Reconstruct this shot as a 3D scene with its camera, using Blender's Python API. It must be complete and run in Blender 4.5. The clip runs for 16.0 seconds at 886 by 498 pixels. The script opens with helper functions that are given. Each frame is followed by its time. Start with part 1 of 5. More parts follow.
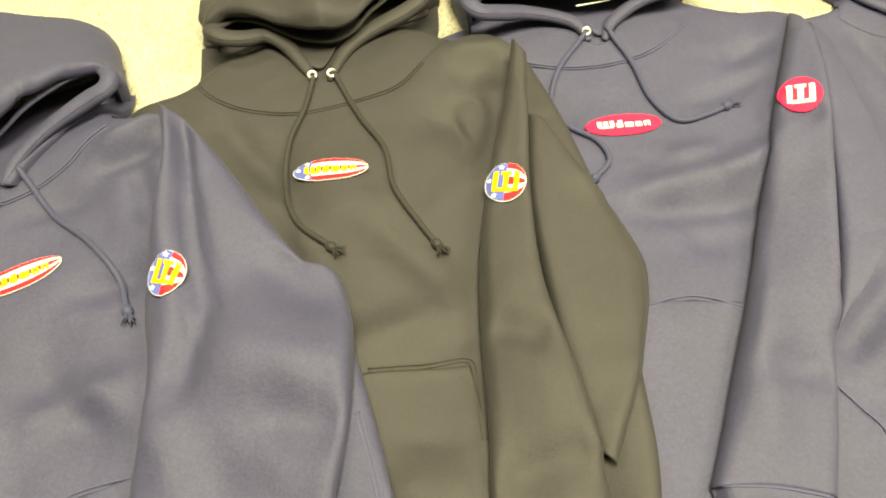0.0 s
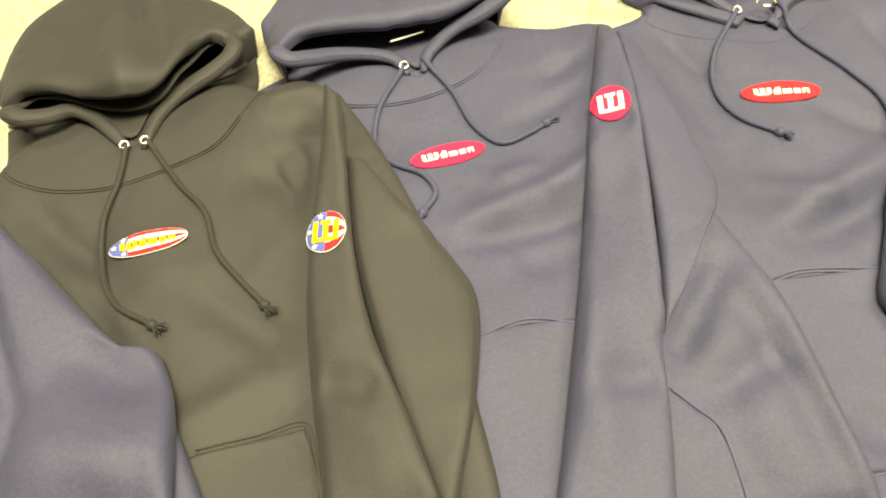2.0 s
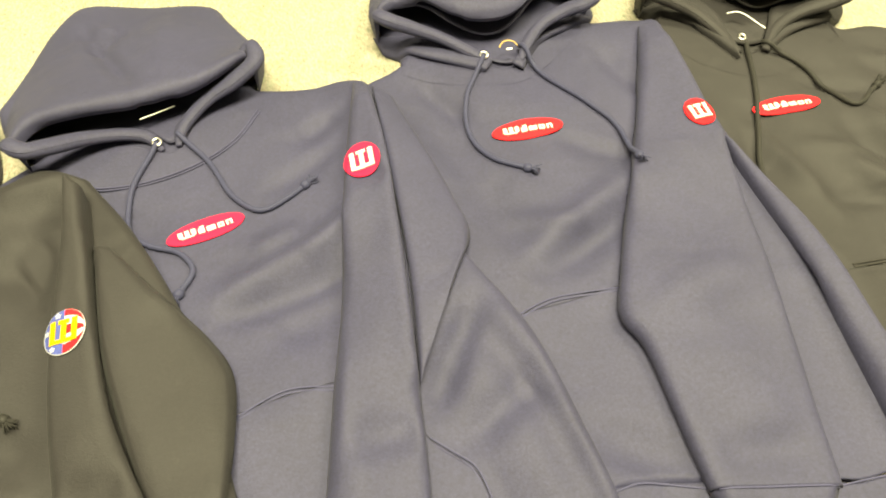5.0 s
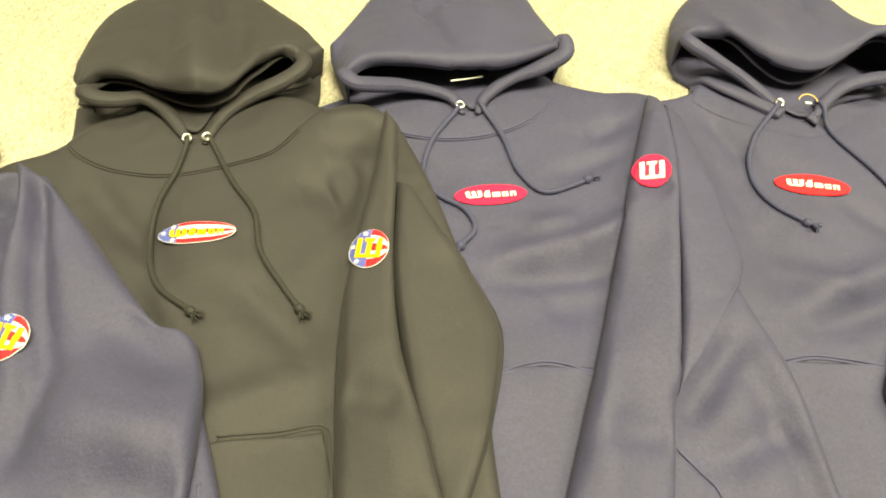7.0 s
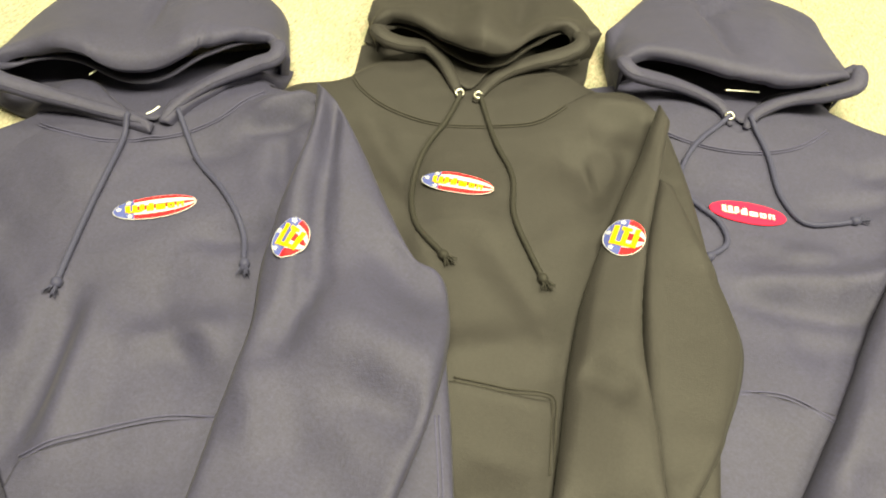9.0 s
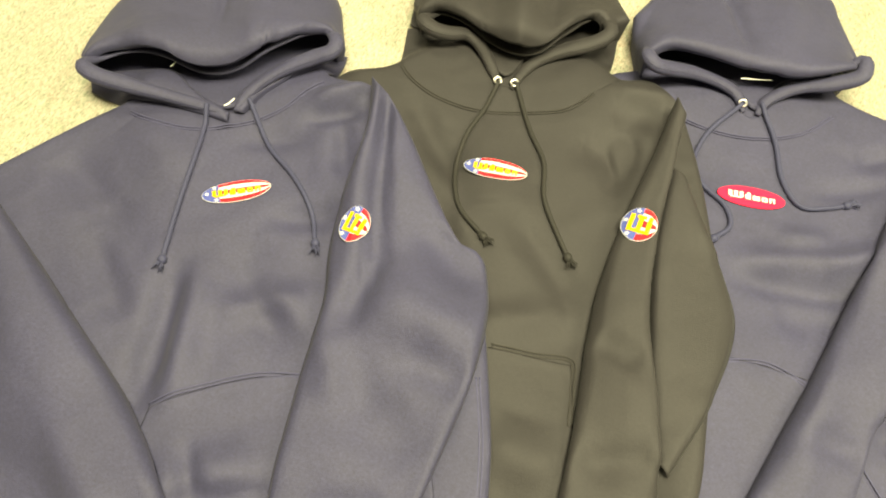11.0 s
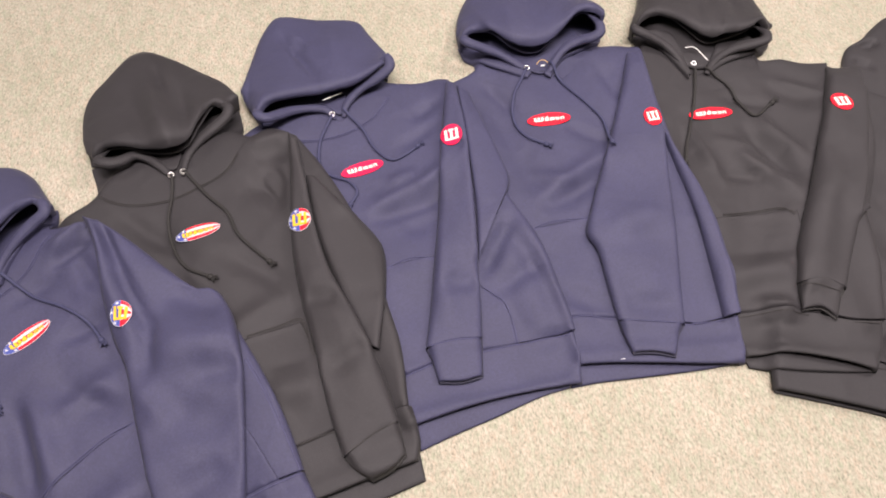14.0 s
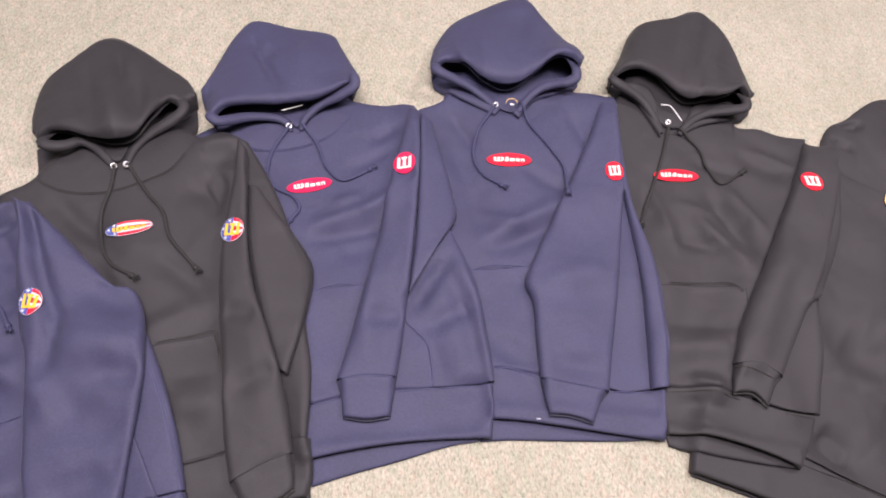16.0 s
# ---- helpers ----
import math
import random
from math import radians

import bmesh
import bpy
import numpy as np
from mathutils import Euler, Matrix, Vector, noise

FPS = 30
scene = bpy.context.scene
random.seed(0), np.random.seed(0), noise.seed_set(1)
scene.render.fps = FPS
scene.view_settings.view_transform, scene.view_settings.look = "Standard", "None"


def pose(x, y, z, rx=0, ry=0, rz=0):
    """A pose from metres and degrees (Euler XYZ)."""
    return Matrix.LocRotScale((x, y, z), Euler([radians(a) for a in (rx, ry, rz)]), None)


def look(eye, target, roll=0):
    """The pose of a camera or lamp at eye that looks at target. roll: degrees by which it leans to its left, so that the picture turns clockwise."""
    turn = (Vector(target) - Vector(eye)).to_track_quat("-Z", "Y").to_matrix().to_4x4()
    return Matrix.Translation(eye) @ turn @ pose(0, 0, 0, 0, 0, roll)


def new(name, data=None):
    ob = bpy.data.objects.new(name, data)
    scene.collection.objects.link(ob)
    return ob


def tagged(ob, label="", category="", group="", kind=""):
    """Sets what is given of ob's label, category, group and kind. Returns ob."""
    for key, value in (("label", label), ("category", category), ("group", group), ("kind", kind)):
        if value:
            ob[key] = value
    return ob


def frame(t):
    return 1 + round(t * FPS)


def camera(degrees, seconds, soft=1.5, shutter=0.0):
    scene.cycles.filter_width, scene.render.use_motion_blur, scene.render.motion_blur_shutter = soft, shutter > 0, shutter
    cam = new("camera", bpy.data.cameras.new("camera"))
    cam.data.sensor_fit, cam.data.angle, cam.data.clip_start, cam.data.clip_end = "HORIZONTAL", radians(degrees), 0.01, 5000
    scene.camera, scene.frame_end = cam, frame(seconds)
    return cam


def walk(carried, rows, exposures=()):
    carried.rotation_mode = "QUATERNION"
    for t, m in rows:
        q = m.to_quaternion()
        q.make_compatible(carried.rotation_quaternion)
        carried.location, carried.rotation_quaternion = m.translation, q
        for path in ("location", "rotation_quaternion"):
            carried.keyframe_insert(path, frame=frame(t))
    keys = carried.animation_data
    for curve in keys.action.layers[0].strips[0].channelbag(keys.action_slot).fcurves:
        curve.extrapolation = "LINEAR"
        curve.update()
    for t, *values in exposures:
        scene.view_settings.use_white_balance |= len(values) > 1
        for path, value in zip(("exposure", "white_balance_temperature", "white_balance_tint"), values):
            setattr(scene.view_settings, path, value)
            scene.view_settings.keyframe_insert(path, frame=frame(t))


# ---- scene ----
cam = camera(64.9, 16.0, soft=1.9)
PATH = [
    (0, (0.2088, -0.4330, 0.6355), (0.1335, -0.0514, 0.0000), -2.64),
    (0.5, (0.2217, -0.4266, 0.6355), (0.1569, -0.0359, 0.0000), -2.69),
    (1, (0.2576, -0.4148, 0.6361), (0.2114, -0.0096, 0.0000), -2.09),
    (1.5, (0.2779, -0.4099, 0.6358), (0.2478, 0.0027, 0.0000), -2.45),
    (2, (0.3178, -0.3968, 0.6287), (0.3085, 0.0157, 0.0000), -2.73),
    (2.5, (0.3628, -0.3911, 0.6329), (0.3770, 0.0314, 0.0000), -3.03),
    (3, (0.4002, -0.3827, 0.6321), (0.4493, 0.0437, 0.0000), -2.49),
    (3.5, (0.4578, -0.3746, 0.6270), (0.5422, 0.0482, 0.0000), -1.51),
    (3.7, (0.4751, -0.3789, 0.6218), (0.5715, 0.0449, 0.0000), -1.25),
    (5.8, (0.4101, -0.3986, 0.6584), (0.5113, 0.0910, 0.0000), 4.78),
    (6, (0.3813, -0.4080, 0.6493), (0.4678, 0.0885, 0.0000), 5.04),
    (6.5, (0.3291, -0.4193, 0.6581), (0.3663, 0.0792, 0.0000), 5.85),
    (7, (0.2794, -0.4243, 0.6490), (0.2681, 0.0571, 0.0000), 6.17),
    (7.5, (0.2359, -0.4302, 0.6487), (0.1808, 0.0332, 0.0000), 6.11),
    (8, (0.2005, -0.4494, 0.6405), (0.1041, -0.0060, 0.0000), 5.32),
    (8.5, (0.1756, -0.4584, 0.6485), (0.0505, -0.0246, 0.0000), 5.47),
    (9, (0.1572, -0.4768, 0.6424), (0.0125, -0.0572, 0.0000), 5.75),
    (9.2, (0.1478, -0.4814, 0.6416), (-0.0002, -0.0670, 0.0000), 5.84),
    (11.3, (0.1240, -0.4759, 0.8916), (-0.0261, -0.1029, 0.0000), 4.01),
    (11.5, (0.1459, -0.4965, 0.9719), (-0.0053, -0.1125, 0.0000), 4.65),
    (12, (0.1771, -0.5869, 1.0814), (0.0425, -0.1628, 0.0000), 4.48),
    (12.5, (0.1354, -0.6921, 1.1206), (0.0688, -0.1871, 0.0000), 5.01),
    (13, (0.1566, -0.7100, 1.1338), (0.1545, -0.1457, 0.0000), 5.35),
    (13.5, (0.2357, -0.7061, 1.1643), (0.2947, -0.0943, 0.0000), 4.31),
    (14, (0.3358, -0.6996, 1.1774), (0.4554, -0.0598, 0.0000), 3.27),
    (14.5, (0.4178, -0.6795, 1.1781), (0.5919, -0.0355, 0.0000), 3.78),
    (15, (0.4888, -0.6697, 1.1770), (0.6817, -0.0225, 0.0000), 4.87),
    (15.5, (0.5141, -0.6630, 1.1723), (0.6876, -0.0047, 0.0000), 7.27),
    (16, (0.4808, -0.6591, 1.1676), (0.5816, 0.0086, 0.0000), 9.21),
]
EXPOSURES = [
    (0, 1.04, 11700, -11), (3.7, 1.04, 11700, -11), (5.8, 0.84, 11500, -11), (9.2, 0.86, 11500, -11), (11.5, 0.70, 11300, -10), (12, 0.48, 10200, -8),
    (12.5, 0.26, 7900, -7), (13.2, 0.16, 7400, 11), (14, 0.10, 6950, 23), (15, 0.07, 6700, 26), (16, 0.06, 6550, 28),
]
walk(cam, [(t, look(eye, target, roll)) for t, eye, target, roll in PATH], EXPOSURES)

# ---------------------------------------------------------------- world and lamps
world = bpy.data.worlds.new("world")
scene.world = world
world.use_nodes = True
world.node_tree.nodes["Background"].inputs["Color"].default_value = (0.9, 0.95, 1.0, 1)
world.node_tree.nodes["Background"].inputs["Strength"].default_value = 0.02


def ceiling_lamp(x, y, sx, sy, power):
    data = bpy.data.lights.new("ceiling_lamp", "AREA")
    data.shape, data.size, data.size_y, data.energy, data.color = "RECTANGLE", sx, sy, power, (1.0, 0.99, 0.98)
    ob = new("ceiling_lamp", data)
    ob.matrix_world = pose(x, y, 2.66)
    return ob


ceiling_lamp(2.4, 0.7, 1.2, 0.6, 78)
ceiling_lamp(0.45, -0.3, 1.2, 0.6, 130)
ceiling_lamp(-1.6, 0.9, 1.2, 0.6, 30)


# ---------------------------------------------------------------- materials
def material(name, colour, rough=0.9, sheen=0.0, metal=0.0, spec=0.3):
    m = bpy.data.materials.new(name)
    m.use_nodes = True
    b = m.node_tree.nodes["Principled BSDF"]
    b.inputs["Base Color"].default_value = (*colour, 1)
    b.inputs["Roughness"].default_value = rough
    b.inputs["Metallic"].default_value = metal
    b.inputs["Specular IOR Level"].default_value = spec
    if sheen:
        b.inputs["Sheen Weight"].default_value = sheen
        b.inputs["Sheen Roughness"].default_value = 0.5
    return m, m.node_tree, b


def node(tree, kind, **values):
    n = tree.nodes.new(kind)
    for key, value in values.items():
        n.inputs[key.replace("_", " ")].default_value = value
    return n


def ramp(tree, source, stops):
    r = tree.nodes.new("ShaderNodeValToRGB")
    while len(r.color_ramp.elements) < len(stops):
        r.color_ramp.elements.new(0.5)
    for e, (p, c) in zip(r.color_ramp.elements, stops):
        e.position, e.color = p, (*c, 1)
    tree.links.new(source, r.inputs["Fac"])
    return r


def mix(tree, kind, fac, a, b):
    n = tree.nodes.new("ShaderNodeMix")
    n.data_type, n.blend_type = "RGBA", kind
    for socket, value in ((n.inputs[0], fac), (n.inputs[6], a), (n.inputs[7], b)):
        if isinstance(value, bpy.types.NodeSocket):
            tree.links.new(value, socket)
        elif isinstance(value, tuple):
            socket.default_value = (*value, 1)
        else:
            socket.default_value = value
    return n.outputs[2]


def fleece(name, colour, lint, rib=False):
    """Brushed cotton fleece: a fine knit, soft cloudy wear and pale lint."""
    m, tree, b = material(name, colour, 0.73, 0.03, 0, 0.56)
    co = tree.nodes.new("ShaderNodeTexCoord")
    big = node(tree, "ShaderNodeTexNoise", Scale=9.0, Detail=3.0)
    fine = node(tree, "ShaderNodeTexNoise", Scale=420.0, Detail=4.0, Roughness=0.7)
    speck = node(tree, "ShaderNodeTexVoronoi", Scale=17.0, Randomness=1.0)
    fuzz = node(tree, "ShaderNodeTexNoise", Scale=95.0, Detail=5.0, Roughness=0.65)
    for n in (big, fine, speck, fuzz):
        tree.links.new(co.outputs["Object"], n.inputs["Vector"])
    dark, light = tuple(c * 0.92 for c in colour), tuple(c * 1.09 for c in colour)
    base = ramp(tree, big.outputs["Fac"], [(0.3, dark), (0.7, light)]).outputs["Color"]
    grain = ramp(tree, fine.outputs["Fac"], [(0.25, (0.76, 0.76, 0.76)), (0.75, (1.24, 1.24, 1.24))]).outputs["Color"]
    base = mix(tree, "MULTIPLY", 1.0, base, grain)
    heather = node(tree, "ShaderNodeTexNoise", Scale=240.0, Detail=3.0)
    tree.links.new(co.outputs["Object"], heather.inputs["Vector"])
    base = mix(tree, "MULTIPLY", 1.0, base, ramp(tree, heather.outputs["Fac"], [(0.3, (0.88, 0.88, 0.88)), (0.7, (1.12, 1.12, 1.12))]).outputs["Color"])
    pale = ramp(tree, fuzz.outputs["Fac"], [(0.62, (0, 0, 0)), (0.8, (1, 1, 1))]).outputs["Color"]
    base = mix(tree, "MIX", mix(tree, "MULTIPLY", 1.0, pale, (0.06, 0.06, 0.06)), base, lint)
    dot = ramp(tree, speck.outputs["Distance"], [(0.010, (1, 1, 1)), (0.015, (0, 0, 0))]).outputs["Color"]
    pick = ramp(tree, speck.outputs["Color"], [(0.80, (0, 0, 0)), (0.82, (0.55, 0.55, 0.55))]).outputs["Color"]
    base = mix(tree, "MIX", mix(tree, "MULTIPLY", 1.0, dot, pick), base, (0.5, 0.5, 0.48))
    tree.links.new(base, b.inputs["Base Color"])
    height = fine.outputs["Fac"]
    if rib:
        uv = tree.nodes.new("ShaderNodeUVMap")
        wave = node(tree, "ShaderNodeTexWave", Scale=70.0, Distortion=0.3)
        tree.links.new(uv.outputs["UV"], wave.inputs["Vector"])
        height = mix(tree, "MIX", 0.12, fine.outputs["Fac"], wave.outputs["Fac"])
    bump = node(tree, "ShaderNodeBump", Strength=0.5, Distance=0.001)
    tree.links.new(height, bump.inputs["Height"])
    slack = node(tree, "ShaderNodeTexNoise", Scale=15.0, Detail=1.2, Roughness=0.4, Distortion=0.7)
    tree.links.new(co.outputs["Object"], slack.inputs["Vector"])
    crumple = node(tree, "ShaderNodeBump", Strength=0.24, Distance=0.016)
    tree.links.new(slack.outputs["Fac"], crumple.inputs["Height"])
    tree.links.new(crumple.outputs["Normal"], bump.inputs["Normal"])
    tree.links.new(bump.outputs["Normal"], b.inputs["Normal"])
    return m


def thread(name, colour):
    """Satin-stitched embroidery thread."""
    m, tree, b = material(name, colour, 0.6, 0.04, 0, 0.2)
    co = tree.nodes.new("ShaderNodeTexCoord")
    n = node(tree, "ShaderNodeTexNoise", Scale=900.0, Detail=2.0)
    tree.links.new(co.outputs["Object"], n.inputs["Vector"])
    r = ramp(tree, n.outputs["Fac"], [(0.3, tuple(c * 0.75 for c in colour)), (0.7, tuple(min(1, c * 1.15) for c in colour))])
    tree.links.new(r.outputs["Color"], b.inputs["Base Color"])
    bump = node(tree, "ShaderNodeBump", Strength=0.4, Distance=0.0006)
    tree.links.new(n.outputs["Fac"], bump.inputs["Height"])
    tree.links.new(bump.outputs["Normal"], b.inputs["Normal"])
    return m


def carpet():
    m, tree, b = material("carpet_pile", (0.45, 0.42, 0.3), 1.0, 0.2, 0, 0.1)
    co = tree.nodes.new("ShaderNodeTexCoord")
    streak = tree.nodes.new("ShaderNodeMapping")
    streak.inputs["Scale"].default_value = (1.0, 0.5, 1.0)
    streak.inputs["Rotation"].default_value = (0, 0, 0.5)
    tree.links.new(co.outputs["Object"], streak.inputs["Vector"])
    tuft = node(tree, "ShaderNodeTexNoise", Scale=270.0, Detail=3.0, Roughness=0.75, Distortion=0.6)
    fleck = node(tree, "ShaderNodeTexNoise", Scale=75.0, Detail=4.0, Roughness=0.8)
    loop = node(tree, "ShaderNodeTexVoronoi", Scale=210.0)
    clump = node(tree, "ShaderNodeTexNoise", Scale=38.0, Detail=4.0, Roughness=0.6)
    wide = node(tree, "ShaderNodeTexNoise", Scale=3.0, Detail=2.0)
    for n in (tuft, loop, clump, fleck):
        tree.links.new(streak.outputs["Vector"], n.inputs["Vector"])
    tree.links.new(co.outputs["Object"], wide.inputs["Vector"])
    base = ramp(tree, tuft.outputs["Fac"], [(0.30, (0.18, 0.175, 0.135)), (0.47, (0.315, 0.295, 0.235)), (0.64, (0.41, 0.38, 0.31))]).outputs["Color"]
    patchy = ramp(tree, clump.outputs["Fac"], [(0.30, (0.90, 0.91, 0.88)), (0.66, (1.05, 1.045, 1.04))]).outputs["Color"]
    base = mix(tree, "MULTIPLY", 1.0, base, patchy)
    tint = ramp(tree, fleck.outputs["Fac"], [(0.36, (0.90, 1.0, 0.93)), (0.5, (1.0, 1.0, 1.0)), (0.64, (1.10, 1.0, 0.98))]).outputs["Color"]
    base = mix(tree, "MULTIPLY", 1.0, base, tint)
    soft = ramp(tree, wide.outputs["Fac"], [(0.3, (0.92, 0.93, 0.9)), (0.7, (1.05, 1.04, 1.04))]).outputs["Color"]
    base = mix(tree, "MULTIPLY", 1.0, base, soft)
    tree.links.new(base, b.inputs["Base Color"])
    h = mix(tree, "MIX", 0.5, tuft.outputs["Fac"], loop.outputs["Distance"])
    bump = node(tree, "ShaderNodeBump", Strength=0.8, Distance=0.004)
    tree.links.new(h, bump.inputs["Height"])
    tree.links.new(bump.outputs["Normal"], b.inputs["Normal"])
    return m


NAVY = dict(cloth=fleece("navy_fleece", (0.027, 0.027, 0.064), (0.16, 0.16, 0.2)), rib=fleece("navy_rib", (0.026, 0.026, 0.062), (0.14, 0.14, 0.18), True),
            lining=fleece("navy_lining", (0.028, 0.028, 0.052), (0.12, 0.12, 0.15)), cord=thread("navy_cord", (0.04, 0.042, 0.085)), stitch=thread("navy_stitch", (0.055, 0.055, 0.11)), colour="navy blue")
BLACK = dict(cloth=fleece("black_fleece", (0.0128, 0.0110, 0.0128), (0.14, 0.13, 0.11)), rib=fleece("black_rib", (0.0124, 0.0108, 0.0124), (0.12, 0.12, 0.1), True),
             lining=fleece("black_lining", (0.020, 0.019, 0.018), (0.1, 0.1, 0.09)), cord=thread("black_cord", (0.022, 0.021, 0.02)), stitch=thread("black_stitch", (0.03, 0.028, 0.027)), colour="black")
RED, CREAM, YELLOW, WHITE, BLUE = (thread(n, c) for n, c in (("red_thread", (0.75, 0.012, 0.028)), ("cream_thread", (0.78, 0.68, 0.6)),
                                   ("yellow_thread", (0.70, 0.41, 0.025)), ("white_thread", (0.52, 0.52, 0.54)), ("blue_thread", (0.06, 0.08, 0.28))))
CRIMSON = thread("crimson_thread", (0.66, 0.013, 0.065))
GOLD = thread("gold_thread", (0.62, 0.40, 0.13))
NICKEL = material("nickel", (0.75, 0.74, 0.72), 0.28, 0, 1.0)[0]
LABEL = material("label_tape", (0.75, 0.75, 0.72), 0.7)[0]
PAINT = material("wall_paint", (0.45, 0.44, 0.43), 0.8)[0]
CARPET = carpet()


# ---------------------------------------------------------------- room
def mesh_object(name, verts, faces, mats, parent=None, smooth=True, slots=None, uvs=None):
    me = bpy.data.meshes.new(name)
    me.from_pydata([tuple(map(float, v)) for v in verts], [], [tuple(map(int, f)) for f in faces])
    for m in mats if isinstance(mats, (list, tuple)) else [mats]:
        me.materials.append(m)
    if slots is not None:
        me.polygons.foreach_set("material_index", [int(s) for s in slots])
    me.polygons.foreach_set("use_smooth", [smooth] * len(me.polygons))
    if uvs is not None:
        layer = me.uv_layers.new(name="UVMap")
        ids = np.empty(len(me.loops), int)
        me.loops.foreach_get("vertex_index", ids)
        layer.data.foreach_set("uv", np.asarray(uvs, float)[ids].ravel())
    me.update()
    ob = new(name, me)
    if parent:
        ob.parent = parent
    return ob


def slab(name, lo, hi, mat):
    (x0, y0, z0), (x1, y1, z1) = lo, hi
    v = [(x, y, z) for z in (z0, z1) for y in (y0, y1) for x in (x0, x1)]
    f = [(0, 2, 3, 1), (4, 5, 7, 6), (0, 1, 5, 4), (2, 6, 7, 3), (0, 4, 6, 2), (1, 3, 7, 5)]
    return tagged(mesh_object(name, v, f, mat, smooth=False), kind="structure")


tagged(slab("floor", (-3.6, -3.4, -0.06), (4.4, 4.0, 0.0), CARPET), "beige and green flecked cut-pile office carpet", "floor")
slab("wall_north", (-3.7, 4.0, 0), (4.5, 4.12, 2.7), PAINT)
slab("wall_south", (-3.7, -3.52, 0), (4.5, -3.4, 2.7), PAINT)
slab("wall_west", (-3.72, -3.4, 0), (-3.6, 4.0, 2.7), PAINT)
slab("wall_east", (4.4, -3.4, 0), (4.52, 4.0, 2.7), PAINT)
slab("ceiling", (-3.7, -3.5, 2.7), (4.5, 4.1, 2.8), PAINT)

# ---------------------------------------------------------------- cloth lying in layers
CELL, X0, Y0 = 0.004, -1.3, -1.5
PILE = np.zeros((560, 950))  # how high the cloth lies, over the plan


def boxes(a, r, axis):
    n = 2 * r + 1
    pad = [(0, 0), (0, 0)]
    pad[axis] = (r + 1, r)
    c = np.cumsum(np.pad(a, pad, "edge"), axis)
    hi, lo = [slice(None)] * 2, [slice(None)] * 2
    hi[axis], lo[axis] = slice(n, None), slice(None, -n)
    return (c[tuple(hi)] - c[tuple(lo)]) / n


def softened(a, r):
    for _ in range(2):
        a = boxes(boxes(a, r, 0), r, 1)
    return a


def sample(a, x, y):
    fx, fy = np.clip((x - X0) / CELL, 0, a.shape[1] - 1.001), np.clip((y - Y0) / CELL, 0, a.shape[0] - 1.001)
    i, j = fx.astype(int), fy.astype(int)
    u, v = fx - i, fy - j
    return (a[j, i] * (1 - u) + a[j, i + 1] * u) * (1 - v) + (a[j + 1, i] * (1 - u) + a[j + 1, i + 1] * u) * v


def pile_up(x, y, z):
    """Raise the pile to the surface whose grid is given."""
    def finer(a, k=3):
        n, m = a.shape
        r, c = np.linspace(0, n - 1, (n - 1) * k + 1), np.linspace(0, m - 1, (m - 1) * k + 1)
        i, j = np.minimum(r.astype(int), n - 2), np.minimum(c.astype(int), m - 2)
        u, v = (r - i)[:, None], (c - j)[None]
        return (a[i][:, j] * (1 - v) + a[i][:, j + 1] * v) * (1 - u) + (a[i + 1][:, j] * (1 - v) + a[i + 1][:, j + 1] * v) * u
    x, y, z = finer(x), finer(y), finer(z)
    i, j = ((x - X0) / CELL + 0.5).astype(int), ((y - Y0) / CELL + 0.5).astype(int)
    ok = (i >= 0) & (i < PILE.shape[1]) & (j >= 0) & (j < PILE.shape[0])
    np.maximum.at(PILE, (j[ok], i[ok]), z[ok])


def spline(points, count):
    """A smooth line through the points, at even steps."""
    p = np.asarray(points, float)
    if len(p) == 2:
        return p[0] + (p[1] - p[0]) * np.linspace(0, 1, count)[:, None]
    q = np.vstack([2 * p[0] - p[1], p, 2 * p[-1] - p[-2]])
    out = []
    for a, b, c, d in zip(q, q[1:], q[2:], q[3:]):
        t0, t1 = 0.0, np.linalg.norm(b - a) ** 0.5 + 1e-6
        t2 = t1 + np.linalg.norm(c - b) ** 0.5 + 1e-6
        t3 = t2 + np.linalg.norm(d - c) ** 0.5 + 1e-6
        t = np.linspace(t1, t2, 24, endpoint=False)[:, None]
        a1, a2, a3 = (t1 - t) / t1 * a + t / t1 * b, (t2 - t) / (t2 - t1) * b + (t - t1) / (t2 - t1) * c, (t3 - t) / (t3 - t2) * c + (t - t2) / (t3 - t2) * d
        b1, b2 = (t2 - t) / t2 * a1 + t / t2 * a2, (t3 - t) / (t3 - t1) * a2 + (t - t1) / (t3 - t1) * a3
        out.append((t2 - t) / (t2 - t1) * b1 + (t - t1) / (t2 - t1) * b2)
    out = np.vstack(out + [p[-1:]])
    s = np.r_[0, np.cumsum(np.linalg.norm(np.diff(out, axis=0), axis=1))]
    w = np.linspace(0, s[-1], count)
    return np.stack([np.interp(w, s, out[:, k]) for k in range(out.shape[1])], 1)


def ripples(x, y, seed, size):
    """Soft uneven swells, about one high."""
    rng, out = np.random.RandomState(seed), 0
    wx, wy = x + 0.3 * size * np.sin(y / size * 2.1 + seed), y + 0.3 * size * np.sin(x / size * 1.7 + seed * 2)
    for k in range(5):
        a, f, ph = rng.uniform(0, math.pi), rng.uniform(0.6, 1.6), rng.uniform(0, 6.28)
        out = out + np.sin((wx * math.cos(a) + wy * math.sin(a)) / size * 6.28 * f + ph) / (1 + 0.3 * k)
    return out / 2.2


